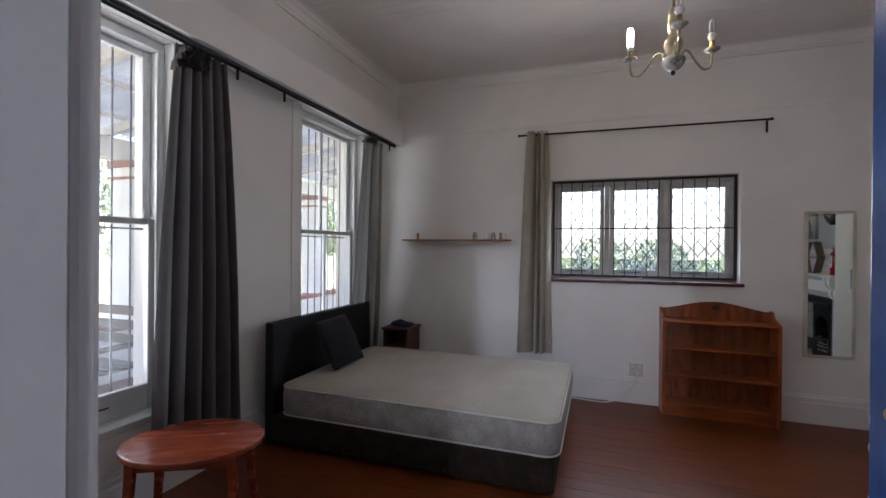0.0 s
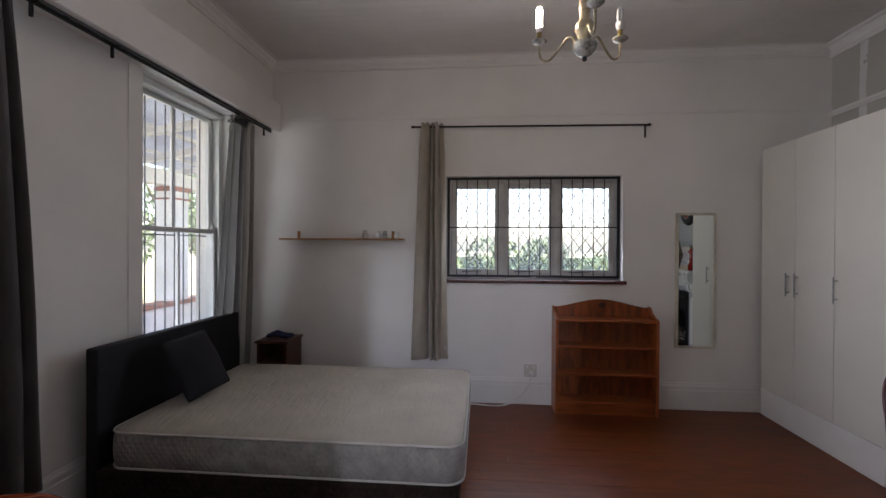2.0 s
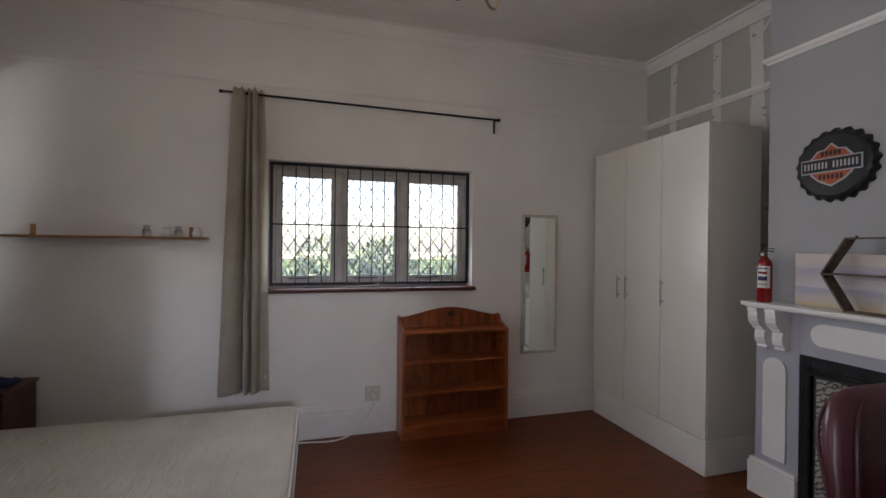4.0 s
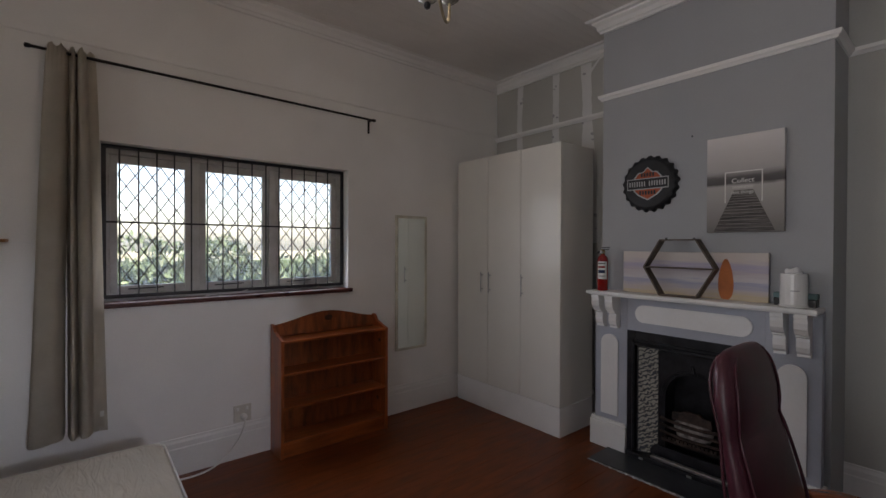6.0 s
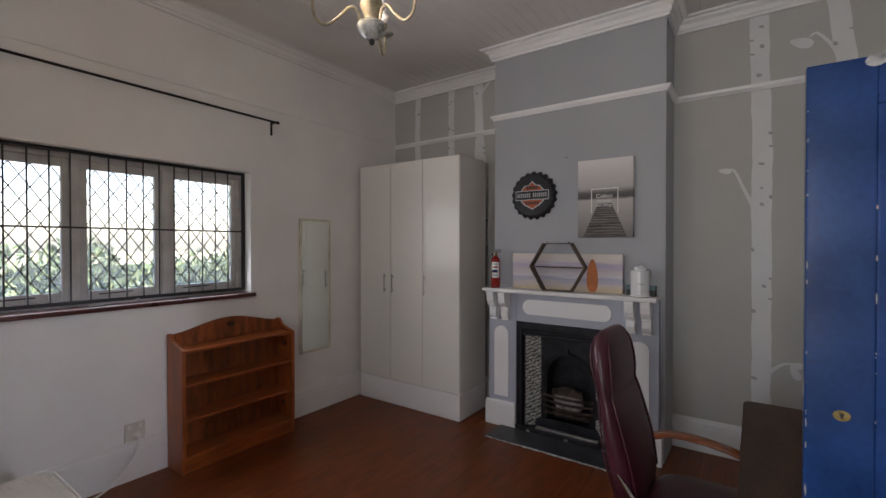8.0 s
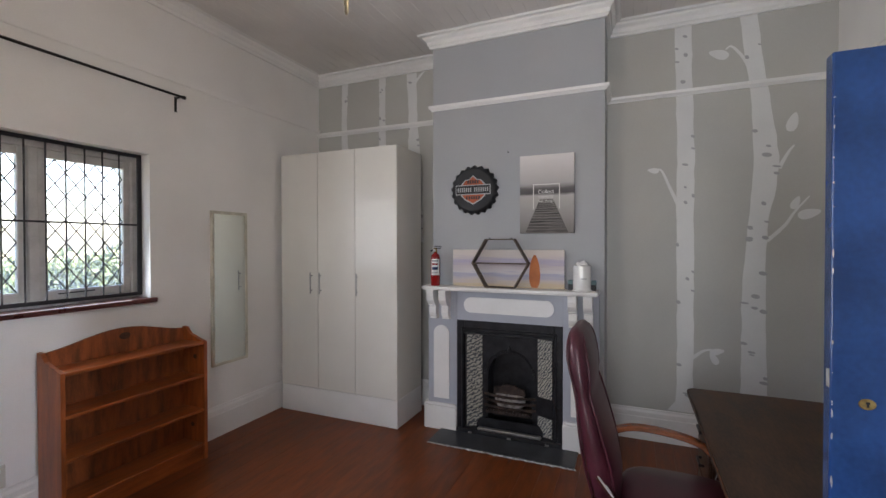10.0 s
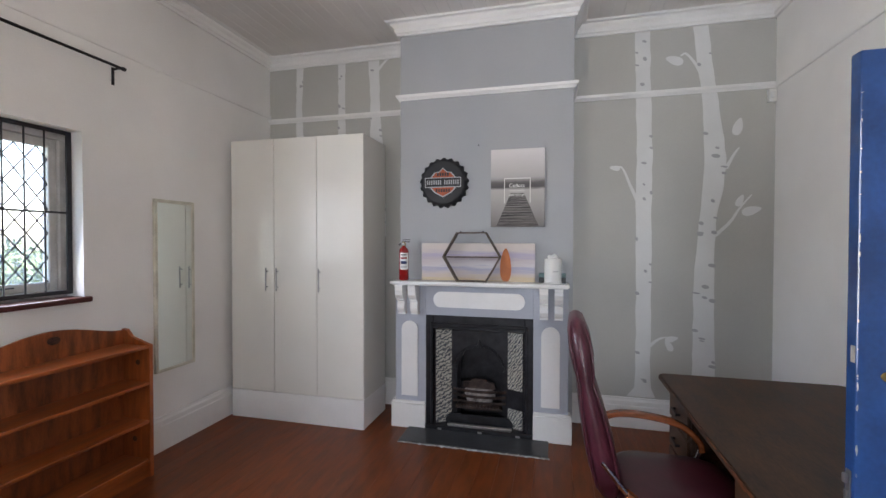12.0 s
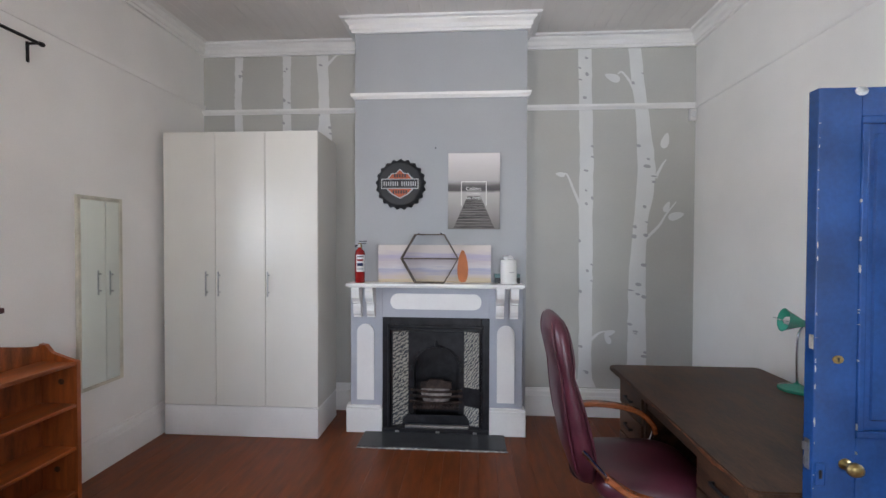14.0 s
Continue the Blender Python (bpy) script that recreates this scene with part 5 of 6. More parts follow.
JET_WOOD = shade("printed_jetty_boards", (0.10, 0.088, 0.083), 0.6, vary=0.5, grain=30, stretch=(1, 0.2, 3), bump=0)
for k in range(15):
    t0, t1 = (k / 15) ** 1.45, ((k + 0.86) / 15) ** 1.45
    z0, z1 = 0.265 - 0.262 * t0, 0.265 - 0.262 * t1
    w0, w1 = 0.052 + 0.115 * t0, 0.052 + 0.115 * t1
    part("jetty_board", prism(bmesh.new(), [(-w1, z1), (w1, z1), (w0, z0), (-w0, z0)], "x", -0.0358, -0.0342), JET_WOOD, cvs)
part("printed_frame", boxes((-0.0372, -0.0345, -0.102, -0.096, 0.19, 0.385), (-0.0372, -0.0345, 0.098, 0.104, 0.19, 0.385), (-0.0372, -0.0345, -0.102, 0.104, 0.379, 0.385)), PLASTIC, cvs, "thin white printed frame")
for body, size, z in (("Collect", 0.042, 0.312), ("moments", 0.030, 0.278), ("not things", 0.030, 0.244)):
    fc = bpy.data.curves.new("lettering", "FONT")
    fc.body, fc.size, fc.align_x, fc.extrude = body, size, "CENTER", 0.0006
    fo = new("printed_word_curve", fc)
    bpy.context.view_layer.update()
    fme = bpy.data.meshes.new_from_object(fo.evaluated_get(bpy.context.evaluated_depsgraph_get()))
    bpy.data.objects.remove(fo)
    fme.materials.clear()
    fme.materials.append(PLASTIC)
    word = new("printed_word", fme)
    word.parent = cvs
    word.matrix_local = pose(-0.0366, 0.004, z, 90, 0, -90)
nail = thing("wall_nail", (BREAST, 2.745, 2.33), "small nail stuck in the grey wall", "nail")
part("nail_head", B(-0.006, -0.0005, -0.004, 0.004, -0.006, 0.006, bevel=0.001), BLACK_IRON, nail)
sensor = thing("alarm_sensor", (EAST, 0.535, 2.62), "small white corner alarm sensor under the picture rail", "alarm sensor")
part("sensor_body", B(-0.045, -0.001, -0.028, 0.028, 0.0, 0.10, bevel=0.01, seg=3), PLASTIC, sensor)
part("sensor_lens", B(-0.05, -0.045, -0.018, 0.018, 0.03, 0.075, bevel=0.004), CERAMIC, sensor)


# ---- birch stickers ----
def birch(label, edges, branches=(), leaves=(), seed=1, marks=16):
    """edges: (z, south edge, north edge) down the trunk; branches: chains of (y, z); leaves: (y, z, length, angle)."""
    zs, y0s, y1s = zip(*edges)
    t = thing("birch_wall_sticker", (EAST, (y0s[0] + y1s[0]) / 2, zs[-1]), label, "wall sticker", group="birch wall stickers")
    oy, oz = t.location.y, t.location.z
    rg = random.Random(seed)
    n = 40
    bm = bmesh.new()
    left, right = [], []
    for k in range(n + 1):
        z = zs[0] + (zs[-1] - zs[0]) * k / n
        a = float(np.interp(-z, [-q for q in zs], y0s)) + rg.uniform(-0.004, 0.004)
        b = float(np.interp(-z, [-q for q in zs], y1s)) + rg.uniform(-0.004, 0.004)
        left.append((-0.0025, a - oy, z - oz))
        right.append((-0.0025, b - oy, z - oz))
    loft(bm, [left, right], closed=False)
    part("trunk", bm, DECAL, t)
    bm = bmesh.new()
    for k in range(marks):
        z = rg.uniform(zs[-1] + 0.04, zs[0] - 0.04)
        a = float(np.interp(-z, [-q for q in zs], y0s))
        b = float(np.interp(-z, [-q for q in zs], y1s))
        w, h = (b - a) * rg.uniform(0.16, 0.42), rg.uniform(0.006, 0.017)
        c = rg.choice((a + w * 0.3, b - w * 0.3, (a + b) / 2 + rg.uniform(-0.02, 0.02)))
        vs = [bm.verts.new((-0.0045 - 0.0002 * k, c - oy + w / 2 * math.cos(q), z - oz + h * math.sin(q) + 0.004 * math.cos(q))) for q in (2 * math.pi * j / 12 for j in range(12))]
        bm.faces.new(vs)
    tagged(part("bark_mark", bm, DECAL_MARK, t), kind="stuff")
    for chain in branches:
        pts = bend([(-0.003, y - oy, z - oz) for y, z in chain], 6)
        lo, hi = [], []
        for k, p in enumerate(pts):
            q = pts[min(k + 1, len(pts) - 1)] - pts[max(k - 1, 0)]
            nn = Vector((0, -q.z, q.y)).normalized() * (0.014 * (1 - 0.7 * k / len(pts)))
            lo.append(p + nn)
            hi.append(p - nn)
        part("branch", loft(bmesh.new(), [lo, hi], closed=False), DECAL, t)
    for y, z, ln_, ang in leaves:
        bm = bmesh.new()
        vs = []
        for j in range(16):
            q = 2 * math.pi * j / 16
            u, v = ln_ / 2 * math.cos(q), ln_ * 0.24 * math.sin(q) * (1 - 0.35 * math.cos(q))
            vs.append(bm.verts.new((-0.0035, y - oy + u * math.cos(radians(ang)) - v * math.sin(radians(ang)), z - oz + u * math.sin(radians(ang)) + v * math.cos(radians(ang)))))
        bm.faces.new(vs)
        part("leaf", bm, DECAL, t)
    return t


TX = "flat white birch trunk sticker with grey bark marks"
birch(TX, [(3.275, 4.575, 4.655), (2.9, 4.595, 4.66), (2.4, 4.57, 4.66)], seed=2, marks=5)
birch(TX, [(3.275, 4.12, 4.20), (2.9, 4.125, 4.195), (2.4, 4.11, 4.205)], seed=3, marks=6)
birch(TX, [(3.275, 3.77, 3.885), (2.95, 3.765, 3.86), (2.7, 3.755, 3.86), (2.4, 3.72, 3.87), (1.6, 3.70, 3.86)], branches=[[(3.78, 3.18), (3.70, 3.26), (3.66, 3.275)]], leaves=[(3.48, 1.93, 0.10, 100)], seed=4, marks=7)
birch("tall white birch sticker with a leafy twig", [(3.27, 1.395, 1.51), (2.9, 1.39, 1.505), (2.23, 1.37, 1.49), (1.7, 1.375, 1.495), (1.2, 1.37, 1.49), (0.6, 1.375, 1.485), (0.34, 1.37, 1.49), (0.26, 1.33, 1.55)],
      branches=[[(1.48, 1.88), (1.54, 2.02), (1.60, 2.16), (1.65, 2.17)], [(1.38, 0.69), (1.31, 0.75), (1.25, 0.77)]], leaves=[(1.66, 2.165, 0.085, 10), (1.235, 0.70, 0.10, 60), (1.215, 0.755, 0.10, 165)], seed=5, marks=20)
birch("tall curving white birch sticker with leafy branches", [(3.27, 0.97, 1.08), (3.0, 0.945, 1.05), (2.71, 0.90, 1.01), (2.4, 0.855, 0.995), (2.17, 0.83, 0.99), (1.95, 0.855, 1.0), (1.76, 0.895, 1.015), (1.5, 0.91, 1.04), (1.21, 0.91, 1.06), (0.52, 0.90, 1.06), (0.26, 0.87, 1.09)],
      branches=[[(1.01, 2.86), (1.06, 2.97), (1.13, 3.06), (1.17, 3.045)], [(0.835, 2.13), (0.78, 2.24), (0.745, 2.29)], [(0.905, 1.60), (0.80, 1.71), (0.74, 1.81), (0.655, 1.92)]],
      leaves=[(1.215, 3.015, 0.14, 22), (0.755, 2.455, 0.14, 105), (0.735, 1.875, 0.10, 115), (0.655, 1.795, 0.14, 165)], seed=6, marks=24)

# ---- desk ----
desk = thing("desk", (1.56, 1.03, 0), "large dark stained wooden pedestal desk against the wall", "desk")
bm = bmesh.new()
prism(bm, [(-0.76, -0.48), (0.735, -0.48), (0.76, -0.455), (0.76, 0.46), (0.735, 0.49), (-0.735, 0.49), (-0.76, 0.46)], "z", 0.706, 0.738)
bmesh.ops.bevel(bm, geom=list(bm.edges), offset=0.006, segments=2, affect="EDGES")
part("desktop", bm, DARKWOOD, desk)
rg = random.Random(12)
WORN = shade("worn_orange_desk_edge", (0.20, 0.06, 0.02), 0.5, vary=0.4, grain=9, stretch=(2, 9, 9))
for x0, x1, h in ((-0.72, -0.30, 0.022), (-0.27, -0.16, 0.012), (-0.08, 0.10, 0.009), (0.34, 0.40, 0.008)):
    n = int((x1 - x0) / 0.03) + 2
    o = [(x0 + (x1 - x0) * k / n, 0.7335 - h * rg.uniform(0.5, 1.0) * math.sin(math.pi * (k + 0.4) / (n + 0.8))) for k in range(n + 1)]
    part("worn_edge", prism(bmesh.new(), o + [(x1, 0.7345), (x0, 0.7345)], "y", 0.4895, 0.4915), WORN, desk, "worn orange-brown patch on the desk edge")
part("top_moulding", B(-0.735, 0.735, -0.46, 0.465, 0.690, 0.706, bevel=0.004), DARKWOOD, desk)
for x0, x1 in ((-0.71, -0.28), (0.30, 0.71)):
    ped = part("pedestal", B(x0, x1, -0.44, 0.42, 0.03, 0.690), DARKWOOD, desk)
    part("pedestal_base", B(x0 - 0.008, x1 + 0.008, -0.445, 0.43, 0.0, 0.05, bevel=0.004), DARKWOOD, ped)
    for z0, z1 in ((0.07, 0.33), (0.345, 0.50), (0.515, 0.672)):
        part("drawer_front", B(x0 + 0.02, x1 - 0.02, 0.42, 0.436, z0, z1, bevel=0.004), DARKWOOD, ped)
        xm, zm = (x0 + x1) / 2, (z0 + z1) / 2
        part("drawer_handle", boxes((xm - 0.055, xm + 0.055, 0.452, 0.462, zm - 0.008, zm + 0.01), (xm - 0.055, xm - 0.045, 0.436, 0.454, zm - 0.006, zm + 0.008), (xm + 0.045, xm + 0.055, 0.436, 0.454, zm - 0.006, zm + 0.008), bevel=0.003), BLACK_IRON, ped)
part("modesty_panel", B(-0.28, 0.30, -0.42, -0.40, 0.12, 0.690), DARKWOOD, desk)
part("apron", B(-0.28, 0.30, 0.39, 0.41, 0.61, 0.690), DARKWOOD, desk)

# ---- desk lamp ----
lamp = thing("desk_lamp", (1.86, 0.63, 0.738), "sea-green metal desk lamp with a chrome gooseneck", "desk lamp")
part("base", lathe(bmesh.new(), [(0.088, 0.0), (0.092, 0.006), (0.090, 0.016), (0.06, 0.026), (0.02, 0.034), (0.012, 0.042)], k=28), GREEN_ENAMEL, lamp, smooth=False)
part("gooseneck", tube(bmesh.new(), bend([(0, 0, 0.04), (0.0, 0.004, 0.20), (0.0, -0.002, 0.31), (0.0, -0.03, 0.365)], 8), 0.0065, k=8), CHROME, lamp, "chrome gooseneck", smooth=True)
head = part("shade", lathe(bmesh.new(), [(0.018, 0.0), (0.022, 0.03), (0.03, 0.045), (0.062, 0.115), (0.066, 0.12), (0.060, 0.116), (0.026, 0.044)], k=24, caps=False), GREEN_ENAMEL, lamp, "sea-green cone shade", smooth=True)
head.matrix_local = pose(0.0, -0.05, 0.372, 0, 0, 0) @ look((0, 0, 0), (0.15, 0.9, 0.16)) @ pose(0, 0, 0, 180, 0, 0)
part("bulb", lathe(bmesh.new(), [(0.012, 0.03), (0.014, 0.06), (0.024, 0.09), (0.02, 0.11), (0.004, 0.118)], k=12), CERAMIC, head, smooth=True)
part("wire_guard", tube(bmesh.new(), bend([(0.055, 0, 0.118), (0.05, 0, 0.15), (-0.05, 0, 0.15), (-0.055, 0, 0.118)], 5), 0.002, k=5), CHROME, head)

# ---- office chair ----
chair = thing("office_chair", (1.52, 1.632, 0), "burgundy leather high-backed office chair with glossy wooden arms", "office chair", turn=-1)


def slab_ring(z, yc, w, t, bulge, n=24, p=3.2):
    out = []
    for j in range(n):
        a = 2 * math.pi * j / n
        c, sn = math.cos(a), math.sin(a)
        out.append((w * math.copysign(abs(c) ** (2 / p), c), yc + t * math.copysign(abs(sn) ** (2 / 2.4), sn) - bulge * (1 - abs(c) ** 2) * 0.3, z))
    return out


secs = [(z, y + 0.018 + 0.02 * (z - 0.75), w, t, b) for z, y, w, t, b in ((0.44, 0.262, 0.14, 0.03, 0), (0.46, 0.262, 0.20, 0.050, 0), (0.54, 0.274, 0.235, 0.066, 0), (0.66, 0.296, 0.25, 0.067, 0), (0.78, 0.319, 0.25, 0.059, 0), (0.88, 0.338, 0.245, 0.048, 0), (0.925, 0.346, 0.24, 0.041, 0), (0.945, 0.350, 0.24, 0.038, 0), (0.97, 0.354, 0.24, 0.046, 0), (1.05, 0.364, 0.235, 0.055, 0), (1.13, 0.373, 0.22, 0.051, 0), (1.185, 0.380, 0.195, 0.037, 0), (1.205, 0.382, 0.15, 0.021, 0), (1.21, 0.382, 0.08, 0.008, 0))]
part("backrest", loft(bmesh.new(), [slab_ring(*q) for q in secs]), BURGUNDY, chair, smooth=True)
def back_front(z):
    """How far forward the backrest's front face lies at height z."""
    zs, ys, ts = [q[0] for q in secs], [q[1] for q in secs], [q[3] for q in secs]
    return float(np.interp(z, zs, ys)), float(np.interp(z, zs, ts))


for sx in (-1, 1):
    pts = []
    for z, w in ((0.52, 0.205), (0.66, 0.222), (0.80, 0.222), (0.90, 0.215), (0.945, 0.205), (1.0, 0.21), (1.08, 0.20), (1.15, 0.175), (1.19, 0.13)):
        yc, th = back_front(z)
        pts.append((sx * w, yc - th * 0.76, z))
    part("seam", tube(bmesh.new(), bend(pts, 4), 0.006, k=6), BURGUNDY, chair, smooth=True)
    pts = []
    for z, w in ((0.50, 0.205), (0.66, 0.225), (0.80, 0.225), (0.94, 0.215), (1.08, 0.208), (1.15, 0.185), (1.19, 0.14)):
        yc, th = back_front(z)
        pts.append((sx * w, yc + th * 0.76, z))
    part("seam", tube(bmesh.new(), bend(pts, 4), 0.005, k=6), BURGUNDY, chair, smooth=True)
rings = [[(w * 0.275 * math.copysign(abs(math.cos(a)) ** 0.55, math.cos(a)), -0.02 + d * 0.26 * math.copysign(abs(math.sin(a)) ** 0.55, math.sin(a)), z) for a in (2 * math.pi * j / 28 for j in range(28))] for z, w, d in ((0.385, 0.9, 0.9), (0.40, 0.97, 0.97), (0.44, 1.0, 1.0), (0.475, 0.97, 0.98), (0.49, 0.85, 0.88), (0.495, 0.5, 0.5))]
part("seat", loft(bmesh.new(), rings), BURGUNDY, chair, "burgundy leather seat cushion", smooth=True)
for sx in (-1, 1):
    if sx > 0:
        arm = bend([(0.27, 0.28, 0.625), (0.295, 0.18, 0.648), (0.30, 0.03, 0.645), (0.30, -0.11, 0.615), (0.295, -0.19, 0.55), (0.29, -0.205, 0.50)], 8)
    else:
        arm = bend([(-0.275, 0.215, 0.53), (-0.30, 0.12, 0.475), (-0.31, 0.0, 0.44), (-0.31, -0.11, 0.41), (-0.305, -0.19, 0.37), (-0.30, -0.205, 0.33)], 8)
    rings = []
    for k, p in enumerate(arm):
        q = (arm[min(k + 1, len(arm) - 1)] - arm[max(k - 1, 0)]).normalized()
        up = Vector((1, 0, 0)).cross(q).normalized()
        rings.append([p + Vector((0.026 * a, 0, 0)) + up * (0.014 * b) for a, b in ((-1, -0.6), (-0.7, -1), (0.7, -1), (1, -0.6), (1, 0.6), (0.7, 1), (-0.7, 1), (-1, 0.6))])
    a = part("armrest", loft(bmesh.new(), rings), ARMWOOD, chair, "glossy orange-brown bentwood armrest", smooth=False)
    part("arm_bracket", tube(bmesh.new(), bend([arm[-3], (sx * 0.285, -0.17, 0.43 if sx > 0 else 0.35), (sx * 0.25, -0.10, 0.39 if sx > 0 else 0.35), (sx * 0.15, -0.03, 0.37)], 6), 0.011, k=8), CHROME, a, "chrome arm bracket", smooth=True)
    part("arm_bracket", tube(bmesh.new(), [(sx * 0.24, 0.31, 0.628), tuple(arm[0])], 0.010, k=8), CHROME, a)
part("mechanism", B(-0.1, 0.1, -0.12, 0.10, 0.34, 0.385, bevel=0.01), BLACK_PLASTIC, chair)
part("back_spine", tube(bmesh.new(), bend([(0, 0.05, 0.36), (0, 0.18, 0.36), (0, 0.29, 0.40), (0, 0.31, 0.50)], 6), 0.016, k=8), BLACK_IRON, chair)
part("gas_lift", lathe(bmesh.new(), [(0.032, 0.09), (0.032, 0.22), (0.02, 0.222), (0.02, 0.34)], k=14), BLACK_IRON, chair)
for j in range(5):
    a = 2 * math.pi * j / 5 + 0.3
    c, sn = math.cos(a), math.sin(a)
    leg = part("base_leg", tube(bmesh.new(), [(0.02 * c, 0.02 * sn, 0.11), (0.16 * c, 0.16 * sn, 0.10), (0.30 * c, 0.30 * sn, 0.07)], [0.028, 0.024, 0.018], k=8), BLACK_PLASTIC, chair)
    wl = part("castor", lathe(bmesh.new(), [(0.01, -0.02), (0.026, -0.018), (0.028, 0.0), (0.026, 0.018), (0.01, 0.02)], k=14), BLACK_PLASTIC, leg)
    wl.matrix_local = pose(0.30 * c, 0.30 * sn, 0.028, 90, 0, math.degrees(a))

# ---- chandelier ----
chand = thing("chandelier", (0.558, 2.675, TOP - 0.004), "small three-arm chandelier in cream and gold with one lit bulb", "chandelier")
Z0 = -(TOP - 0.004)
part("ceiling_rose", lathe(bmesh.new(), [(0.055, 0.0), (0.058, -0.01), (0.03, -0.03), (0.012, -0.05), (0.004, -0.052)], k=20), CREAM_METAL, chand)
part("stem", tube(bmesh.new(), [(0, 0, -0.05), (0, 0, 2.705 + Z0)], 0.006, k=8), BRASS, chand)
part("column", lathe(bmesh.new(), [(r, z + Z0) for r, z in ((0.006, 2.705), (0.018, 2.70), (0.025, 2.685), (0.026, 2.60), (0.021, 2.578), (0.024, 2.560), (0.040, 2.540), (0.044, 2.518), (0.034, 2.492), (0.024, 2.465), (0.028, 2.455))], k=20), CREAM_METAL, chand, smooth=True)
part("bowl", lathe(bmesh.new(), [(r, z + Z0) for r, z in ((0.030, 2.455), (0.051, 2.452), (0.056, 2.442), (0.048, 2.420), (0.030, 2.400), (0.012, 2.392))], k=24), PORCELAIN, chand, "white porcelain bowl with printed flowers", smooth=True)
part("finial", lathe(bmesh.new(), [(r, z + Z0) for r, z in ((0.008, 2.393), (0.012, 2.385), (0.010, 2.375), (0.003, 2.37))], k=10), BLACK_IRON, chand)
for ang, lit in ((150, True), (30, False), (268, False)):
    c, sn = math.cos(radians(ang)), math.sin(radians(ang))
    pr = [(0.045, 2.45), (0.055, 2.49), (0.085, 2.495), (0.13, 2.445), (0.17, 2.415), (0.205, 2.425), (0.218, 2.46), (0.219, 2.505)]
    arm = part("arm", tube(bmesh.new(), bend([(r * c, r * sn, z + Z0) for r, z in pr], 6), 0.006, k=8), CREAM_METAL, chand, smooth=True)
    x, y = 0.219 * c, 0.219 * sn
    part("drip_dish", lathe(bmesh.new(), [(r, z + Z0) for r, z in ((0.006, 2.50), (0.026, 2.507), (0.038, 2.517), (0.036, 2.520), (0.014, 2.514), (0.014, 2.53))], x, y, 20), PORCELAIN, arm, smooth=True)
    part("lamp_holder", lathe(bmesh.new(), [(r, z + Z0) for r, z in ((0.013, 2.516), (0.014, 2.535), (0.011, 2.54), (0.012, 2.562))], x, y, 14), BRASS, arm)
    if lit:
        part("bulb", lathe(bmesh.new(), [(r, z + Z0) for r, z in ((0.013, 2.56), (0.018, 2.575), (0.0185, 2.58), (0.012, 2.585))], x, y, 14), CERAMIC, arm)
        part("lit_tube", lathe(bmesh.new(), [(r, z + Z0) for r, z in ((0.012, 2.585), (0.0145, 2.588), (0.0145, 2.672), (0.010, 2.679))], x, y, 16), BULB_ON, arm, "glowing energy-saving bulb")
    else:
        part("bulb", lathe(bmesh.new(), [(r, z + Z0) for r, z in ((0.013, 2.56), (0.022, 2.575), (0.022, 2.592), (0.012, 2.60))], x, y, 14), CERAMIC, arm)
        part("bulb_tube", tube(bmesh.new(), bend([(x + 0.008, y, 2.60 + Z0), (x + 0.008, y, 2.65 + Z0), (x, y, 2.664 + Z0), (x - 0.008, y, 2.65 + Z0), (x - 0.008, y, 2.60 + Z0)], 4), 0.006, k=8), CERAMIC, arm, "unlit energy-saving bulb", smooth=True)

# ---- veranda and garden ----
structure("ground", B(-160, 160, -160, 160, -0.9, -0.5), SOIL, "grass and soil of the garden", "ground")
structure("veranda_floor", B(-5.2, WEST - 0.34, -4.0, 9.5, -0.5, -0.06), STOEP, "red polished veranda floor", "floor")
structure("veranda_wall", boxes((-5.2, -5.0, -4.0, 9.5, -0.06, 0.52)), PLASTER_OUT, "low white plastered veranda wall", "wall")
structure("veranda_wall_coping", B(-5.24, -4.96, -4.0, 9.5, 0.52, 0.60, bevel=0.01), BRICK_RED, "red brick coping on the veranda wall", "coping")
for y in (0.45, 4.05, 7.65):
    p = thing("veranda_pillar", (-5.1, y, 0.60), "white plastered veranda pillar with red brick bands", "pillar", group="veranda pillars")
    part("shaft", B(-0.17, 0.17, -0.17, 0.17, 0.0, 1.90, bevel=0.01), PLASTER_OUT, p)
    for z, h in ((1.68, 0.03), (1.82, 0.08)):
        part("brick_band", B(-0.195, 0.195, -0.195, 0.195, z, z + h, bevel=0.005), BRICK_RED, p)
structure("veranda_beam", B(-5.22, -4.98, -4.0, 9.5, 2.50, 2.73), PLASTER_OUT, "white painted veranda beam", "beam")
for k in range(13):
    y = -3.6 + k * 1.05
    r = thing("rafter", (-4.0, y, 2.95), "white painted veranda rafter", "rafter", group="veranda rafters")
    part("rafter_beam", prism(bmesh.new(), [(-1.3, -0.22), (1.37, 0.16), (1.37, 0.26), (-1.3, -0.12)], "y", -0.035, 0.035), PLASTER_OUT, r)
for k in range(4):
    x = -4.9 + k * 0.75
    z = 2.95 + 0.1 + (x + 4.0) * 0.1425
    b = thing("purlin", (x, 2.75, z), "white painted veranda purlin", "purlin", group="veranda purlins")
    part("purlin_beam", B(-0.03, 0.03, -6.4, 6.4, 0.0, 0.05), PLASTER_OUT, b)
bm = bmesh.new()
rows = []
for k in range(0, 700):
    y = -4.0 + k * 0.0195
    dz = 0.012 * math.sin(2 * math.pi * y / 0.078)
    rows.append([(-5.5, y, 2.90 + dz), (WEST - 0.34, y, 3.315 + dz)])
loft(bm, rows, closed=False)
bmesh.ops.solidify(bm, geom=list(bm.faces), thickness=0.003)
structure("veranda_roof", bm, ROOFSHEET, "corrugated galvanised veranda roof", "roof")

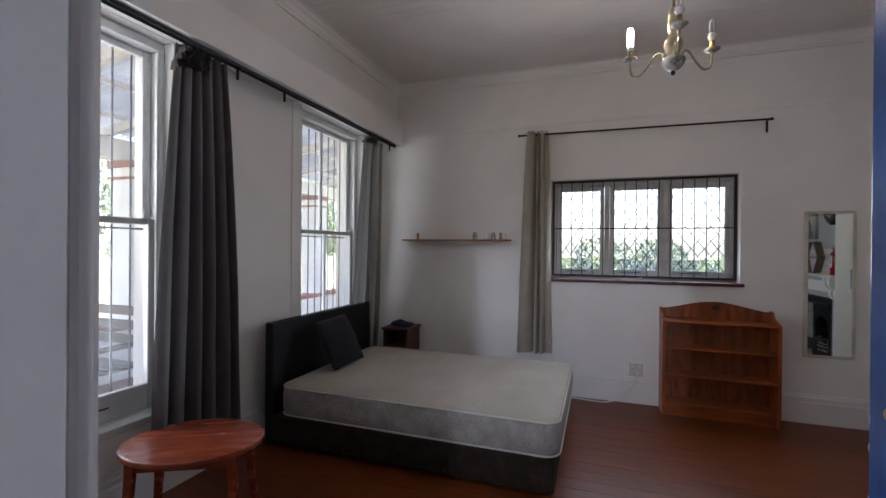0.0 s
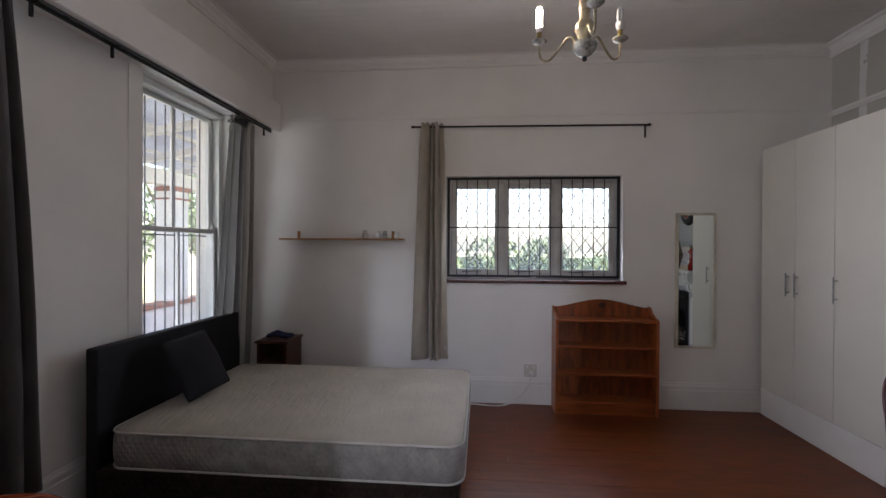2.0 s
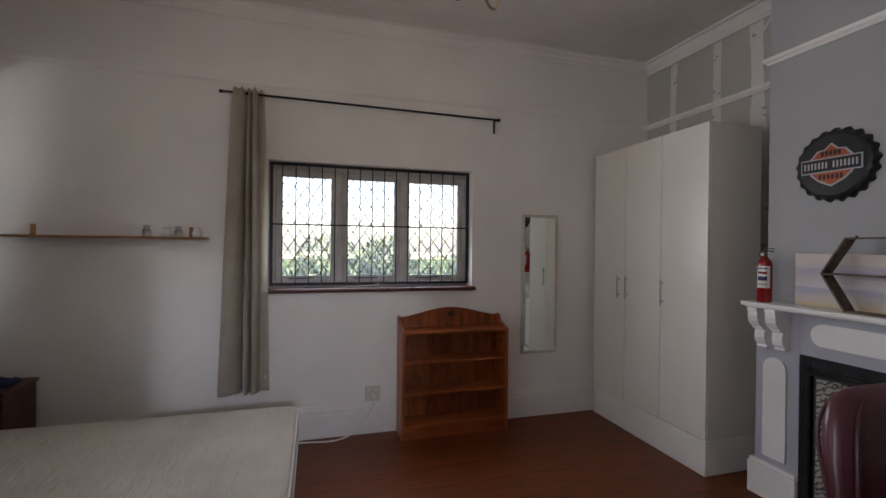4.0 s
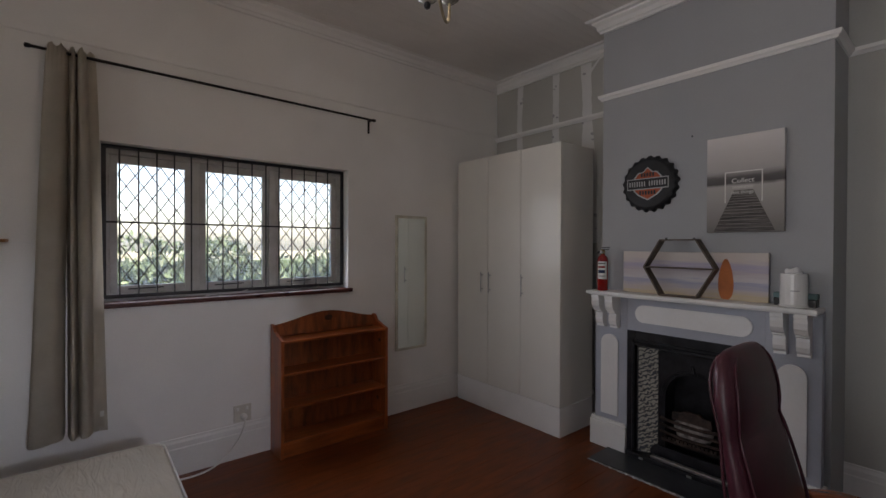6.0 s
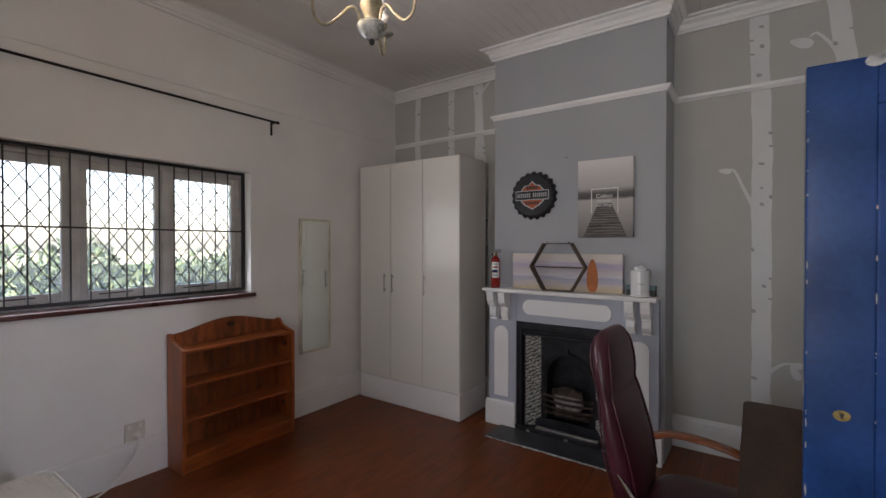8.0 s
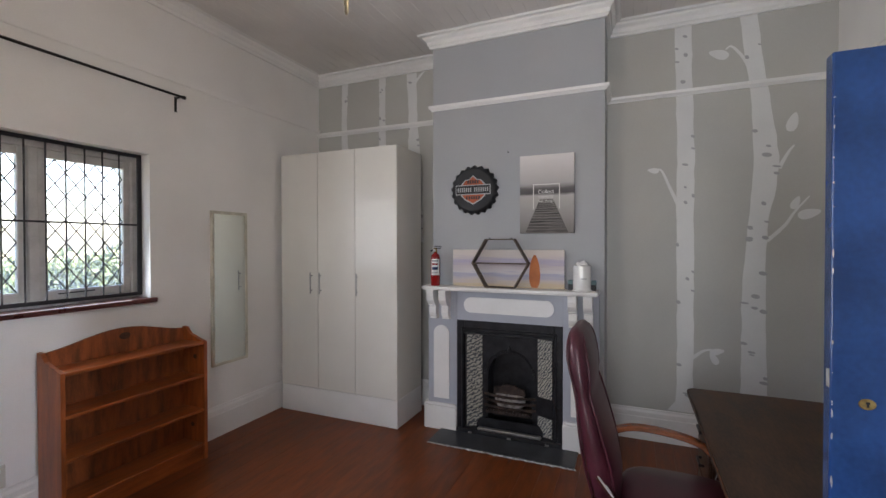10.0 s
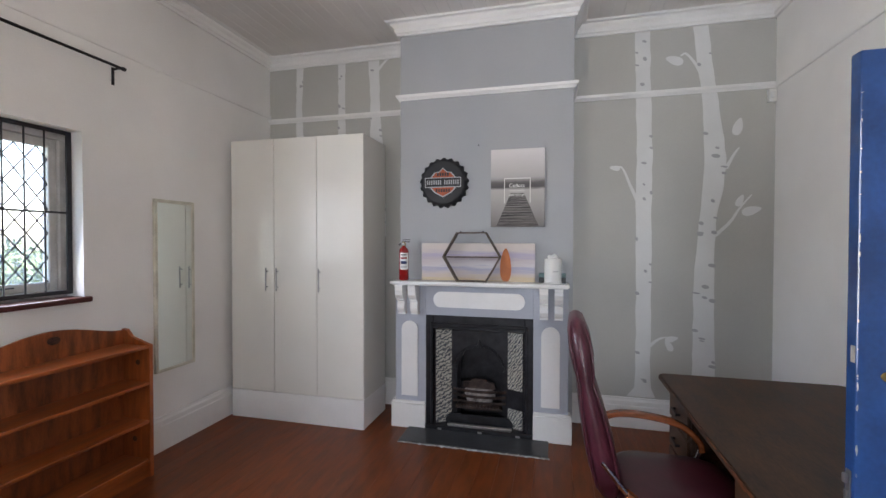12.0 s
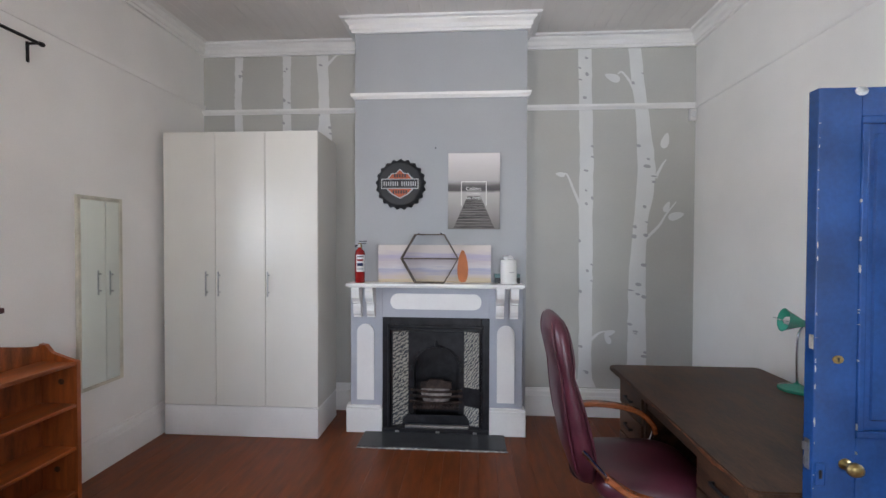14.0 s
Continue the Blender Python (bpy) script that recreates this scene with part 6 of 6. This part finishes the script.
bench = thing("garden_bench", (-4.35, 3.05, -0.06), "dark slatted wooden garden bench on the veranda", "bench")
for x in (-0.5, 0.42):
    part("leg", B(x, x + 0.07, -0.32, -0.25, 0.0, 0.62), BENCHWOOD, bench)
    part("back_leg", B(x, x + 0.07, 0.24, 0.31, 0.0, 1.05), BENCHWOOD, bench)
    part("arm", B(x - 0.01, x + 0.08, -0.34, 0.26, 0.62, 0.655), BENCHWOOD, bench)
for k in range(5):
    part("seat_slat", B(-0.5, 0.49, -0.29 + 0.105 * k, -0.205 + 0.105 * k, 0.42, 0.445), BENCHWOOD, bench)
for z in (0.60, 0.74, 0.88):
    part("back_slat", B(-0.5, 0.49, 0.245, 0.27, z, z + 0.09), BENCHWOOD, bench)


def leaves(bm, rg, centre, radius, count, size):
    for _ in range(count):
        d = Vector((rg.gauss(0, 1), rg.gauss(0, 1), rg.gauss(0, 1))).normalized() * radius * rg.uniform(0.45, 1.0) ** 0.5
        p = Vector(centre) + Vector((d.x, d.y, d.z * 0.8))
        m = Matrix.Translation(p) @ Euler((rg.uniform(0, 6.3), rg.uniform(0, 6.3), rg.uniform(0, 6.3))).to_matrix().to_4x4()
        s = size * rg.uniform(0.6, 1.3)
        vs = [bm.verts.new(m @ Vector(q)) for q in ((-s, 0, 0), (0, -s * 0.4, s * 0.1), (s, 0, 0), (0, s * 0.4, s * 0.1))]
        bm.faces.new(vs)


def tree(x, y, h, r, seed):
    rg = random.Random(seed)
    t = thing("tree", (x, y, -0.5), "leafy green garden tree beyond the veranda", "tree", group="garden trees")
    part("trunk", tube(bmesh.new(), bend([(0, 0, 0), (0.06, 0.03, h * 0.3), (-0.04, 0.05, h * 0.6)], 4), [0.13 - 0.008 * k for k in range(9)], k=8), BARK, t)
    bm = bmesh.new()
    for k in range(6):
        a = k * 1.05 + rg.random()
        tube(bm, [(0, 0, h * (0.35 + 0.04 * k)), (0.45 * r * math.cos(a), 0.45 * r * math.sin(a), h * 0.6), (0.8 * r * math.cos(a), 0.8 * r * math.sin(a), h * 0.78)], [0.05, 0.03, 0.012], k=6)
    part("limbs", bm, BARK, t)
    bm = bmesh.new()
    for k in range(16):
        a, q = rg.uniform(0, 6.3), rg.uniform(0.1, 0.9)
        leaves(bm, rg, (r * q * math.cos(a), r * q * math.sin(a), h * rg.uniform(0.42, 0.95)), r * rg.uniform(0.3, 0.5), 240, 0.085)
    part("crown", bm, LEAF, t)


for x, y, h, r, sd in ((-9.5, 5.2, 5.2, 1.9, 1), (-10.5, 9.5, 5.6, 2.2, 2), (-8.5, 12.5, 4.6, 1.8, 3), (-11.0, 1.5, 5.0, 2.0, 4)):
    tree(x, y, h, r, sd)
rg = random.Random(21)
bm = bmesh.new()
for k in range(120):
    leaves(bm, rg, (-4.0 + 10.0 * k / 119 + rg.uniform(-0.2, 0.2), 8.2 + rg.uniform(-0.25, 0.25), rg.uniform(-0.2, 1.45)), 0.40, 260, 0.055)
hedge = part("hedge", bm, LEAF)
tagged(hedge, "loose green garden hedge outside the casement window", "hedge", kind="stuff")
structure("hedge_core", B(-4.2, 6.2, 8.25, 8.55, -0.5, 1.35), LEAF, "dense inner growth of the hedge", "hedge")

# ---- floor boards ----
rg = random.Random(31)
PW = 0.124
cache = {}
y = SOUTH - 0.34
while y < NORTH - 0.002:
    w = min(PW, NORTH - 0.002 - y)
    cuts = [WEST + 0.002, rg.uniform(-1.2, 0.9), EAST - 0.002] if y > SOUTH else [-0.21, 0.74]
    for x0, x1 in zip(cuts, cuts[1:]):
        me = part("floor_board", B(x0 + 0.0005 - (x0 + x1) / 2, x1 - 0.0005 - (x0 + x1) / 2, 0.0005, w - 0.0005, -0.022, 0.0, bevel=0.0006), FLOOR_WOOD, floor_bed)
        me.matrix_local = pose((x0 + x1) / 2, y, rg.uniform(-0.0008, 0.0))
    y += PW
